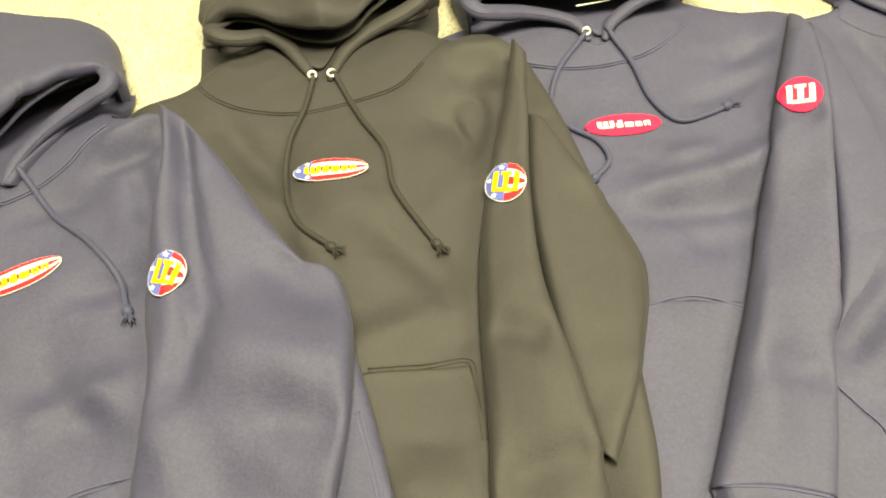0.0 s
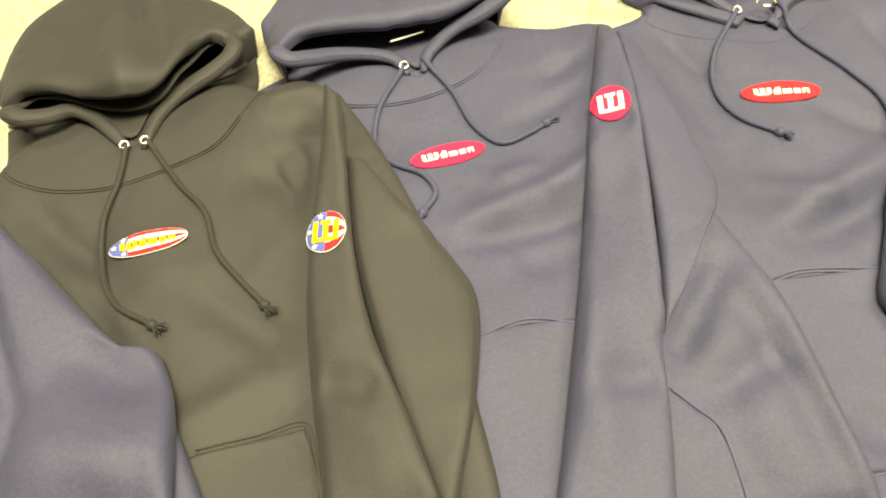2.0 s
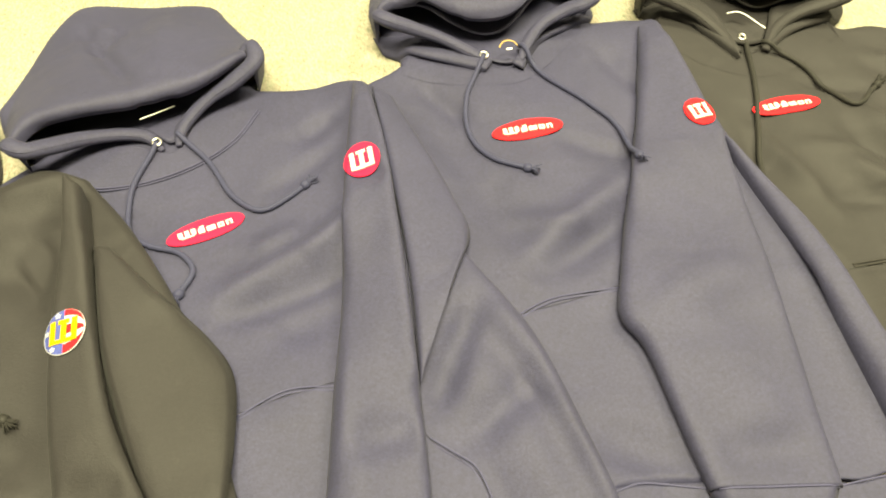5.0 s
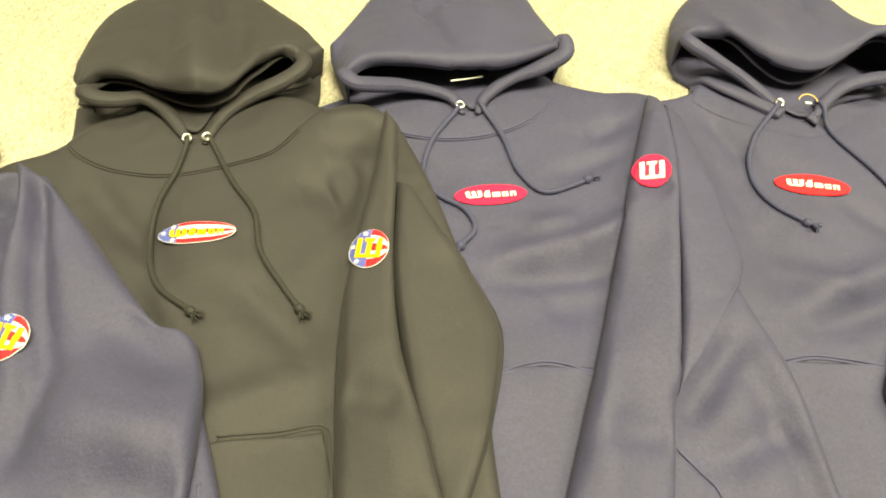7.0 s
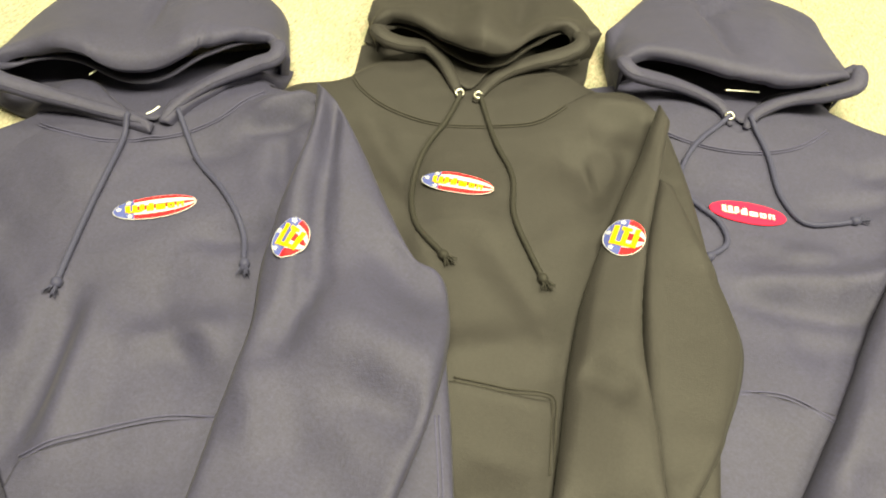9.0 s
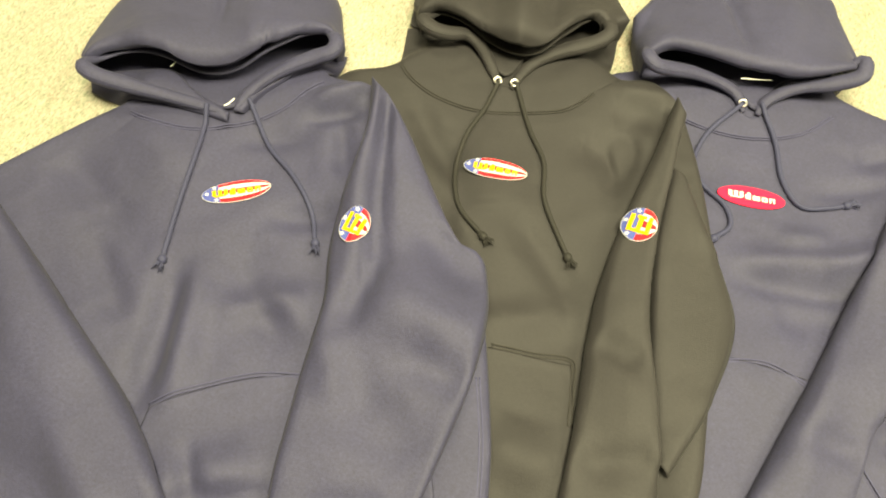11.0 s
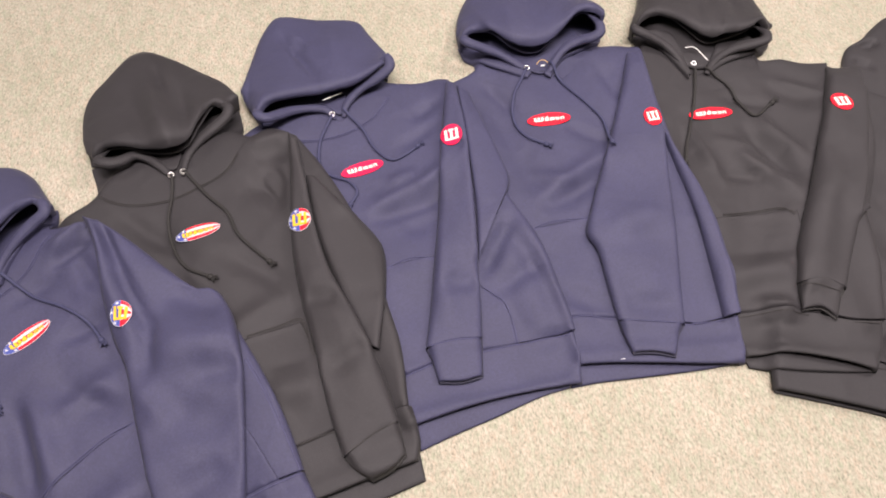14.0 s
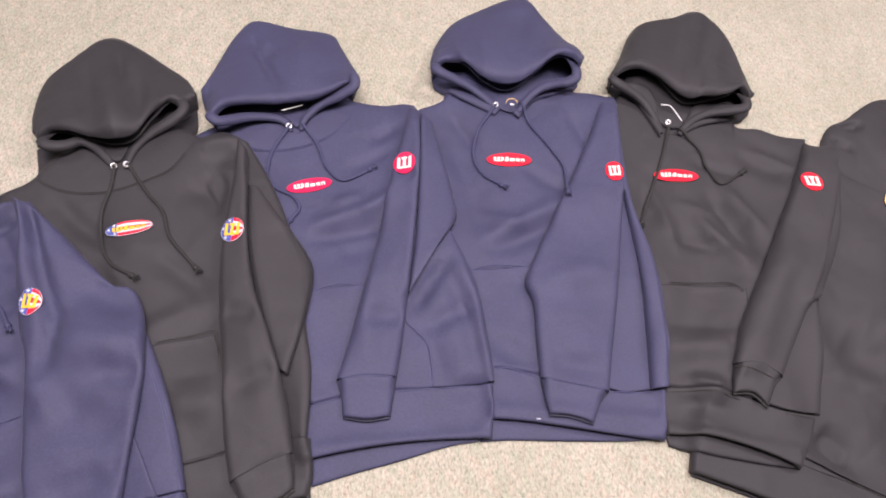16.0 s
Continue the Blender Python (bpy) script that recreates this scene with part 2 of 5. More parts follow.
def tube(points, radius, sides=10, flat=1.0):
    """Vertices and faces of a round cord along the points, with closed ends."""
    p = np.asarray(points, float)
    r = np.broadcast_to(radius, len(p))
    d = np.gradient(p, axis=0)
    d /= np.linalg.norm(d, axis=1)[:, None] + 1e-9
    side = np.cross(d, (0, 0, 1.0))
    bad = np.linalg.norm(side, axis=1) < 1e-3
    side[bad] = (1, 0, 0)
    side /= np.linalg.norm(side, axis=1)[:, None]
    up = np.cross(side, d)
    a = np.linspace(0, 2 * math.pi, sides, endpoint=False)
    v = (p[:, None] + r[:, None, None] * (np.cos(a)[None, :, None] * side[:, None] + flat * np.sin(a)[None, :, None] * up[:, None])).reshape(-1, 3)
    f = [(i * sides + k, i * sides + (k + 1) % sides, (i + 1) * sides + (k + 1) % sides, (i + 1) * sides + k) for i in range(len(p) - 1) for k in range(sides)]
    f += [tuple(range(sides))[::-1], tuple((len(p) - 1) * sides + k for k in range(sides))]
    return v, f


# thickness, rounding at the edges, swell, edges that are rolled under (top, right, bottom, left)
KINDS = {
    "back_hem": (0.004, 0.008, 0.0008, "trbl"), "body": (0.015, 0.016, 0.0046, "trl"), "pocket": (0.0018, 0.005, 0.0016, "trl"),
    "hem": (0.0125, 0.010, 0.0012, "rl"), "sleeve_fold": (0.013, 0.012, 0.0014, "trl"), "sleeve": (0.017, 0.013, 0.0038, "trl"),
    "cuff": (0.012, 0.014, 0.0010, "rl"), "cuff_under": (0.003, 0.008, 0.0, "rl"), "neck": (0.0012, 0.014, 0.0006, "rl"), "lining": (0.002, 0.010, 0.0006, ""),
    "flap": (0.008, 0.014, 0.0008, "trbl"), "hood": (0.028, 0.036, 0.0038, "trl"),
}
PART_NAMES = {"back_hem": "back_waistband", "body": "front_panel", "pocket": "kangaroo_pocket", "hem": "waistband", "sleeve_fold": "upper_sleeve",
              "sleeve": "sleeve", "cuff": "cuff", "cuff_under": "cuff_lining", "neck": "hood_base", "lining": "hood_lining", "flap": "hood_edge", "hood": "hood"}
LABELS = {
    "F": "black fleece hoodie with a small gold shield patch",
    "E": "black fleece hoodie with red patches beside a navy hoodie",
    "D": "navy blue fleece hoodie with bright red oval patch and loose drawcords",
    "C": "navy blue fleece hoodie with crimson patches and a curled drawcord",
    "B": "black fleece hoodie with striped flag patches, worn look",
    "A": "navy blue fleece hoodie with flag patches, sleeves folded in",
}


class Garment:
    """A hooded sweatshirt laid out flat, pattern piece by pattern piece, in centimetres from the notch of its neck."""

    def __init__(self, key, x, y, turn, cloth):
        self.key, self.cloth, self.serial = key, cloth, ord(key) * 31
        self.c, self.s, self.o = math.cos(radians(turn)), math.sin(radians(turn)), np.array([x, y])
        self.root = new("hoodie")
        tagged(self.root, LABELS[key], "hoodie", "hoodies laid out on the carpet")
        self.root.location = (x, y, 0)
        self.parts, self.creases, self.before = {}, [], {}
        self.tip, self.peak = 0.0, 0.0  # how far the hood's corner and the top of the next sleeve stand up

    def plan(self, points):
        p = np.asarray(points, float) / 100
        return np.stack([self.c * p[:, 0] - self.s * p[:, 1], self.s * p[:, 0] + self.c * p[:, 1]], 1) + self.o

    def link(self, name, verts, faces, mats, parent=None, **more):
        v = np.asarray(verts, float) - (*self.o, 0)
        return mesh_object(name, v, faces, mats, parent or self.root, **more)

    def crease(self, x0, y0, x1, y1, width, height):
        """A fold in the next piece: a ridge, or with a negative height a valley, from one point to another."""
        self.creases.append((*self.plan([(x0, y0), (x1, y1)]), width / 100, height * 2.4 / 100))

    def dimple(self, x0, y0, x1, y1):
        """A short pinch at the crown of a hood: a fold and the ridge above it."""
        n = np.array([y0 - y1, x1 - x0]) / math.hypot(x1 - x0, y1 - y0)
        self.crease(x0, y0, x1, y1, 0.8, -0.8)
        self.crease(x0 + 1.2 * n[0], y0 + 1.2 * n[1], x1 + 1.2 * n[0], y1 + 1.2 * n[1], 0.9, 0.4)

    def panel(self, kind, top, right, bottom, left, closed=0, thick=1.0):
        if kind == "cuff":
            lower = [(x, y - 0.3) for x, y in bottom]
            self.before["cuff_under"] = self.before["cuff"]
            self.panel("cuff_under", top, right[:-1] + lower[-1:], lower, left[:-1] + lower[:1])
        t, rounding, swell, rolled = KINDS[kind]
        t *= thick
        if closed:
            rolled = "tl"
        self.serial += 7
        top, right, bottom, left = (self.plan(e) for e in (top, right, bottom, left))
        def span(e):
            return np.linalg.norm(np.diff(e, axis=0), axis=1).sum()
        step = 0.005
        nu, nv = (max(8, min(150, int(max(span(a), span(b)) / step))) for a, b in ((top, bottom), (left, right)))
        et, eb, er, el = spline(top, nu), spline(bottom, nu), spline(right, nv), spline(left, nv)
        def steps(n):  # closer together towards the edges
            s = np.linspace(0, 1, n)
            return 0.45 * s + 0.275 * (1 - np.cos(math.pi * s))
        u, v = steps(nu)[None, :, None], steps(nv)[:, None, None]
        et, eb, er, el = (np.stack([np.interp(steps(len(e)), np.linspace(0, 1, len(e)), e[:, k]) for k in (0, 1)], 1) for e in (et, eb, er, el))
        p = (1 - v) * et[None] + v * eb[None] + (1 - u) * el[:, None] + u * er[:, None]
        p = p - ((1 - u) * (1 - v) * et[0] + u * (1 - v) * et[-1] + (1 - u) * v * eb[0] + u * v * eb[-1])
        x, y = p[..., 0], p[..., 1]
        across = np.linalg.norm(np.diff(p, axis=1), axis=2).sum(1)[:, None]
        down = np.linalg.norm(np.diff(p, axis=0), axis=2).sum(0)[None]
        gap = {"l": u[..., 0] * across, "r": (1 - u[..., 0]) * across, "t": v[..., 0] * down, "b": (1 - v[..., 0]) * down}
        d = np.full(x.shape, 1.0)
        for e in rolled:
            d = np.minimum(d, gap[e])
        full = 1 - np.clip(d / rounding, 0, 1)
        profile = 0.35 + 0.65 * np.sqrt(1 - full ** 2)
        under = self.before.get(kind, PILE)
        if kind in ("body", "sleeve"):
            self.before["hem" if kind == "body" else "cuff"] = PILE.copy()
        low = sample(under, x, y)
        base = np.maximum(low, sample(softened(under, 3), x, y))
        # the cloth is stiff: it bridges hollows and smooths what it covers
        large = kind in ("body", "sleeve", "sleeve_fold", "hood")
        for k in range(160 if large else 6):
            inner = (base[:-2, 1:-1] + base[2:, 1:-1] + base[1:-1, :-2] + base[1:-1, 2:]) / 4
            base[1:-1, 1:-1] = np.maximum(inner, low[1:-1, 1:-1]) if k < 130 else inner
        lift = np.full(x.shape, 0.0008 if kind in ("pocket", "neck") else 0.003)
        if kind == "neck" or closed:
            ease = np.clip(gap["b"] / (0.22 if closed else 0.05), 0, 1)
            if closed:
                ease = np.minimum(ease, np.clip(gap["r"] / 0.13, 0, 1))
            ease = ease * (2 - ease)
            profile, lift = profile * ease, lift * ease
        if kind == "sleeve" and not self.peak:
            profile = profile * np.clip(0.3 + gap["t"] / 0.07, 0, 1)
        calm = np.clip(d / 0.06, 0, 1)
        z = base + lift + t * profile + calm * swell * (ripples(x, y, self.serial, 0.22) + 0.10 * ripples(x, y, self.serial + 3, 0.07))
        for a, b, width, height in self.creases:
            ab = b - a
            k = np.clip(((x - a[0]) * ab[0] + (y - a[1]) * ab[1]) / (ab @ ab), 0, 1)
            off2 = (x - a[0] - k * ab[0]) ** 2 + (y - a[1] - k * ab[1]) ** 2
            z = z + height * np.exp(-off2 / width ** 2) * np.sqrt(np.clip(4 * k * (1 - k) + 0.15, 0, 1)) * np.clip(d / 0.012, 0, 1)
        self.creases = []
        if kind in ("hem", "cuff"):  # sewn on: level with the piece above it at the seam
            way = p[0] - p[2]
            q = p[0] + 0.007 * way / (np.linalg.norm(way, axis=1)[:, None] + 1e-9)
            w = np.clip(gap["t"] / 0.035, 0, 1)
            w = w * w * (3 - 2 * w)
            z = z * w + (sample(PILE, q[:, 0], q[:, 1]) - 0.0006)[None] * (1 - w) * np.minimum(1, 0.25 + 0.75 * profile)
        if kind == "hood" and not closed:  # it stands up towards the opening, most at its corners
            far = np.abs(2 * u[..., 0] - 1)
            z = z + (0.028 + 0.012 * far ** 3) * np.maximum(np.clip(v[..., 0], 0, 1) ** 1.3, 0.45 * far ** 4)
            z = z + self.tip * np.exp(-(gap["r"] / 0.10) ** 2) * np.clip(1.1 - gap["b"] / 0.16, 0, 1)
        if kind == "sleeve" and self.peak:
            z = z + self.peak * np.exp(-(gap["t"] / 0.11) ** 2)
            self.peak = 0.0
        lipped = kind in ("hem", "cuff") or (kind == "hood" and not closed)
        if kind in ("hem", "cuff"):
            lip = np.clip(gap["b"] / 0.007, 0, 1)
            z = z - 0.003 * (1 - np.sqrt(1 - (1 - lip) ** 2))
        if kind == "hood" and not closed:
            lip = np.clip(gap["b"] / 0.020, 0, 1)
            z = z - 0.013 * (1 - np.sqrt(1 - (1 - lip) ** 2))
        z = np.maximum(z, low + np.minimum(lift, 0.0025) * 0.8 + 0.0003)
        # a skirt, turned in a little, closes the edge
        ring = [(0, k) for k in range(nu)] + [(k, nu - 1) for k in range(1, nv)] + [(nv - 1, k) for k in range(nu - 2, -1, -1)] + [(k, 0) for k in range(nv - 2, 0, -1)]
        ij = np.array(ring)
        edge = np.stack([x[ij[:, 0], ij[:, 1]], y[ij[:, 0], ij[:, 1]], z[ij[:, 0], ij[:, 1]]], 1)
        mid = np.array([x.mean(), y.mean()])
        skirt = edge.copy()
        way = mid - edge[:, :2]
        skirt[:, :2] += (0.014 if kind == "sleeve_fold" else 0.006) * way / (np.linalg.norm(way, axis=1)[:, None] + 1e-6)
        floor_z = sample(under, edge[:, 0], edge[:, 1])
        skirt[:, 2] = np.maximum(floor_z - 0.001, 0.0005)
        if lipped:
            on_lip = (ij[:, 0] == nv - 1) & (ij[:, 1] > 1) & (ij[:, 1] < nu - 2)
            skirt[on_lip, 2] = np.maximum(skirt[on_lip, 2], edge[on_lip, 2] - (0.010 if kind == "hood" else 0.0045))
        flush = kind == "neck" or closed  # these fade into the cloth below, with no rounded edge
        verts = np.vstack([np.stack([x, y, z], -1).reshape(-1, 3), skirt] + ([edge] if flush else []))
        idx = np.arange(nu * nv).reshape(nv, nu)
        faces = np.stack([idx[:-1, :-1], idx[1:, :-1], idx[1:, 1:], idx[:-1, 1:]], -1).reshape(-1, 4).tolist()
        n = len(ring)
        flat = [i * nu + j for i, j in ring]
        rim = [nu * nv + n + k for k in range(n)] if flush else flat
        faces += [(rim[k], rim[(k + 1) % n], nu * nv + (k + 1) % n, nu * nv + k) for k in range(n)]
        uv = np.stack(np.broadcast_arrays(u[..., 0] * across.mean(), v[..., 0] * down.mean()), -1).reshape(-1, 2)
        uv = np.vstack([uv, uv[flat]] + ([uv[flat]] if flush else []))
        mat = self.cloth["rib" if kind in ("hem", "cuff", "back_hem") else "lining" if kind == "cuff_under" else "cloth"]
        parent = self.parts.get("sleeve") if kind in ("cuff", "cuff_under") else None
        self.parts[kind] = self.link(PART_NAMES[kind], verts, faces, mat, parent, uvs=uv)
        pile_up(x, y, z)

    def draped(self, points, count, lift, soft=1, pile=None):
        pile = PILE if pile is None else pile
        p = spline(self.plan(points), count)
        z = sample(softened(pile, soft) if soft else pile, p[:, 0], p[:, 1])
        return np.column_stack([p, np.maximum(z, sample(pile, p[:, 0], p[:, 1]) - 0.002) + lift])

    def band(self, points):
        """The rolled hem round the opening of the hood, from one side of the neck over the crown to the other."""
        n = 150
        p = spline(self.plan(points), n)
        z = sample(softened(PILE, 2), p[:, 0], p[:, 1])
        for _ in range(14):
            z[1:-1] = 0.25 * z[:-2] + 0.5 * z[1:-1] + 0.25 * z[2:]
        k = np.linspace(0, 1, n)
        r = 0.0098 * (0.3 + 0.32 * np.clip(np.minimum(k, 1 - k) / 0.03, 0, 1) + 0.38 * np.clip(np.minimum(k, 1 - k) / 0.16, 0, 1)) * (1 + 0.05 * np.sin(k * 40))
        # both sides of the neck rise towards the corners of the opening
        side = (p - self.o) @ (self.c, self.s)
        a, b = int(np.argmin(side)), int(np.argmax(side))
        near = np.exp(-((np.arange(n) - a) / 9.0) ** 2) - np.exp(-((np.arange(n) - b) / 9.0) ** 2)
        p = p + 0.007 * near[:, None] * np.array([self.c, self.s])
        corner = 0.96 * np.sort(z[a:b])[-len(z[a:b]) // 5]
        blend = np.clip(np.minimum(np.arange(b - a), np.arange(b - a)[::-1]) / (0.14 * (b - a)), 0, 1)
        z[a:b] = corner * (1 - blend) + z[a:b] * blend
        z[a] = z[b] = corner
        z[:a] = z[0] + (z[a] - z[0]) * np.linspace(0, 1, a) ** 1.4
        z[b:] = z[-1] + (z[b] - z[-1]) * np.linspace(1, 0, n - b) ** 1.4
        for _ in range(10):
            z[1:-1] = 0.25 * z[:-2] + 0.5 * z[1:-1] + 0.25 * z[2:]
        r = r * np.where((np.arange(n) < a) | (np.arange(n) > b), 1.18, 1.0)
        for _ in range(6):
            r[1:-1] = 0.25 * r[:-2] + 0.5 * r[1:-1] + 0.25 * r[2:]
        # along the crown it lies inside the rolled rim
        tuck = np.zeros(n)
        tuck[a:b] = 0.012 * np.clip(np.minimum(np.arange(b - a), np.arange(b - a)[::-1]) / (0.10 * (b - a)), 0, 1)
        r = r * (1 - 60 * tuck)
        line = np.column_stack([p, z + 0.0015 - tuck])
        v, f = tube(line, r, 14, 0.72)
        for part in (v.reshape(n, 14, 3)[:14], v.reshape(n, 14, 3)[-14:]):
            pile_up(*(part[..., k] for k in range(3)))
        hem = self.link("hood_hem", v, f, self.cloth["cloth"], self.parts["hood"])
        # the row of stitching on it
        inward = np.cross(np.gradient(line, axis=0), (0, 0, 1.0))
        inward /= np.linalg.norm(inward, axis=1)[:, None] + 1e-9
        v, f = tube(line + inward * r[:, None] * -0.75 + np.column_stack([0 * r, 0 * r, r * 0.48]), 0.0008, 5, 0.6)
        self.link("seam", v, f, self.cloth["rib"], self.parts["hood"])

    def seam(self, points, double=0, under=0):
        """One or two rows of stitching that sink a little into the cloth."""
        n = max(12, int(np.linalg.norm(np.diff(self.plan(points), axis=0), axis=1).sum() / 0.004))
        line = self.draped(points, n, 0.0006, 1, self.before["cuff"] if under else None)
        v, f = tube(line, 0.0010, 8, 0.6)
        d = np.gradient(line, axis=0)
        side = np.cross(d, (0, 0, 1.0))
        side /= np.linalg.norm(side, axis=1)[:, None] + 1e-9
        w, g = tube(line + side * 0.0038 - (0, 0, 0.0001), 0.0010, 8, 0.6)
        self.link("seam", v, f, self.cloth["stitch"])
        if double:
            self.link("seam", w, g, self.cloth["stitch"])

    def cord(self, points):
        n = max(30, int(np.linalg.norm(np.diff(self.plan(points), axis=0), axis=1).sum() / 0.003))
        line = self.draped(points, n, 0.0032, 2)
        for _ in range(4):
            line[1:-1, 2] = np.maximum((line[:-2, 2] + line[2:, 2]) / 2, line[1:-1, 2])
        wobble = 1 + 0.07 * np.sin(np.arange(n) * 1.9)
        v, f = tube(line, 0.0034 * wobble, 10)
        cord = self.link("drawcord", v, f, self.cloth["cord"])
        # the knotted, fraying end
        end, way = line[-1], line[-1] - line[-5]
        way = way / np.linalg.norm(way)
        side = np.cross(way, (0, 0, 1.0))
        rng = np.random.RandomState(self.serial)
        verts, faces = tube(np.array([end + way * s for s in (-0.007, -0.004, 0.0, 0.003, 0.005)]), [0.0034, 0.0056, 0.006, 0.0048, 0.002], 10)
        for _ in range(26):
            a, b = rng.uniform(-0.75, 0.75), rng.uniform(-0.3, 0.6)
            out = way * math.cos(a) + side * math.sin(a) + np.array([0, 0, b])
            size = rng.uniform(0.008, 0.015)
            tip = end + way * 0.002 + out * size
            tip[2] = max(tip[2], end[2] - 0.003)
            w, g = tube(np.array([end + side * rng.uniform(-0.003, 0.003), (end + tip) / 2 + (0, 0, 0.001), tip]), [0.0012, 0.001, 0.0004], 5)
            faces = list(faces) + [tuple(i + len(verts) for i in q) for q in g]
            verts = np.vstack([verts, w])
        self.link("cord_end", verts, faces, self.cloth["cord"], cord)

    def ring_at(self, name, point, big, small, mat, lift, tilt=0.0):
        x, y = self.plan([point])[0]
        z = float(sample(PILE, np.array([x]), np.array([y]))[0]) + lift
        a, b = np.linspace(0, 2 * math.pi, 24, endpoint=False), np.linspace(0, 2 * math.pi, 8, endpoint=False)
        ca, sa, cb, sb = np.cos(a)[:, None], np.sin(a)[:, None], np.cos(b)[None], np.sin(b)[None]
        r = big + small * cb
        v = np.stack([x + r * ca, y + r * sa, z + small * sb + 0 * a[:, None] + tilt * r * sa], -1).reshape(-1, 3)
        f = [(i * 8 + k, ((i + 1) % 24) * 8 + k, ((i + 1) % 24) * 8 + (k + 1) % 8, i * 8 + (k + 1) % 8) for i in range(24) for k in range(8)]
        return self.link(name, v, f, mat)

    def grommet(self, points):
        self.ring_at("grommet", points[0], 0.0048, 0.0017, NICKEL, 0.0015, 0.2)

    def ring(self, points, z):
        a = np.linspace(0.15, math.pi - 0.15, 20)
        x, y = self.plan(points)[0]
        line = np.column_stack([x + 0.0125 * np.cos(a), y + 0.0105 * np.sin(a) - 0.002, z + 0.004 * np.sin(a)])
        v, f = tube(line, 0.0008, 6)
        self.link("hang_loop", v, f, GOLD)
        v, f = tube(np.array([(x - 0.004, y - 0.004, z), (x + 0.004, y - 0.004, z)]), [0.0022, 0.0022], 6, 0.4)
        self.link("neck_label", v, f, LABEL)

    def tag(self, points, z):
        line = spline(self.plan(points), 16)
        v, f = tube(np.column_stack([line, np.full(16, z)]), 0.0012, 6, 0.6)
        self.link("neck_label", v, f, LABEL)

    def on_patch(self, centre, angle, a, b, local, lift):
        """Points of a patch, in halves of its axes, laid onto the cloth."""
        q = np.asarray(local, float) * (a, b)
        ca, sa = math.cos(angle), math.sin(angle)
        x, y = centre[0] + ca * q[:, 0] - sa * q[:, 1], centre[1] + sa * q[:, 0] + ca * q[:, 1]
        # a patch is stiff: it lies on the plane of its middle, and bends only where the cloth lies higher
        r, t = np.meshgrid((0.2, 0.45, 0.7), np.linspace(0, 2 * math.pi, 10, endpoint=False))
        px, py = (r * np.cos(t)).ravel() * a, (r * np.sin(t)).ravel() * b
        pz = sample(softened(PILE, 1), centre[0] + ca * px - sa * py, centre[1] + sa * px + ca * py)
        k = np.linalg.lstsq(np.column_stack([px, py, np.ones(len(px))]), pz, rcond=None)[0]
        flat = q[:, 0] * k[0] + q[:, 1] * k[1] + k[2]
        real = sample(softened(PILE, 1), x, y)
        z = np.maximum(np.maximum(0.7 * flat + 0.3 * real, real), sample(PILE, x, y)) + lift
        return np.column_stack([x, y, z])

    def patch(self, name, centre, angle, a, b, style, box, marks, bands, stars):
        n, m = 44, 14
        s, r = np.linspace(-1, 1, n + 1), np.linspace(-1, 1, m + 1)
        half = np.sqrt(np.clip(1 - s ** 2, 0.0004, 1))
        local = np.stack([np.repeat(s[:, None], m + 1, 1), half[:, None] * r[None]], -1).reshape(-1, 2)
        top = self.on_patch(centre, angle, a, b, local, 0.0022)
        faces, slots = [], []
        for i in range(n):
            for k in range(m):
                q = i * (m + 1) + k
                faces.append((q, q + m + 1, q + m + 2, q + 1))
                slots.append(0 if style != "flag" else bands(s[i], r[k]))
        mats = [RED] if style == "red" else [CRIMSON] if style == "crimson" else [RED, WHITE, BLUE]
        base = self.link(name, top, faces, mats, slots=slots)
        if style != "plain":
            t = np.linspace(0, 2 * math.pi, 64)
            rim = self.on_patch(centre, angle, a, b, np.stack([np.cos(t), np.sin(t)], 1), 0.0014)
            v, f = tube(rim, 0.0011 if style != "flag" else 0.0007, 6)
            self.link("stitched_border", v, f, {"red": RED, "crimson": CRIMSON}.get(style, WHITE), base)
        if style == "flag":
            for sx, sy in stars:
                t = np.linspace(0, 2 * math.pi, 10, endpoint=False) + math.pi / 2
                r = np.where(np.arange(10) % 2 == 0, 0.0036, 0.0016)
                g = np.stack([sx + r * np.cos(t) / a, sy + r * np.sin(t) / b], 1)
                p = self.on_patch(centre, angle, a, b, g, 0.0031)
                self.link("star", p, [tuple(range(10))], WHITE, base)
        ink = CREAM if style != "flag" else YELLOW
        x0, y0, x1, y1 = box
        rows = [[c != "." for c in row] for row in marks][::-1]
        ny, nx = len(rows), len(rows[0])
        g = np.stack(np.meshgrid(np.linspace(x0, x1, nx + 1), np.linspace(y0, y1, ny + 1), indexing="ij"), -1).reshape(-1, 2)
        hi, lo = self.on_patch(centre, angle, a, b, g, 0.0036), self.on_patch(centre, angle, a, b, g, 0.0012)
        verts, faces, o = np.vstack([hi, lo]), [], len(g)
        def solid(i, j):
            return 0 <= i < nx and 0 <= j < ny and rows[j][i]
        for i in range(nx):
            for j in range(ny):
                if not rows[j][i]:
                    continue
                q = (i * (ny + 1) + j, (i + 1) * (ny + 1) + j, (i + 1) * (ny + 1) + j + 1, i * (ny + 1) + j + 1)
                faces.append(q)
                for k, (di, dj) in enumerate(((0, -1), (1, 0), (0, 1), (-1, 0))):
                    if not solid(i + di, j + dj):
                        faces.append((q[k], q[k] + o, q[(k + 1) % 4] + o, q[(k + 1) % 4]))
        used = sorted({k for f in faces for k in f})
        again = {k: n for n, k in enumerate(used)}
        verts, faces = verts[used], [tuple(again[k] for k in f) for f in faces]
        self.link("raised_emblem", verts, faces, ink, base, smooth=False)
        return base

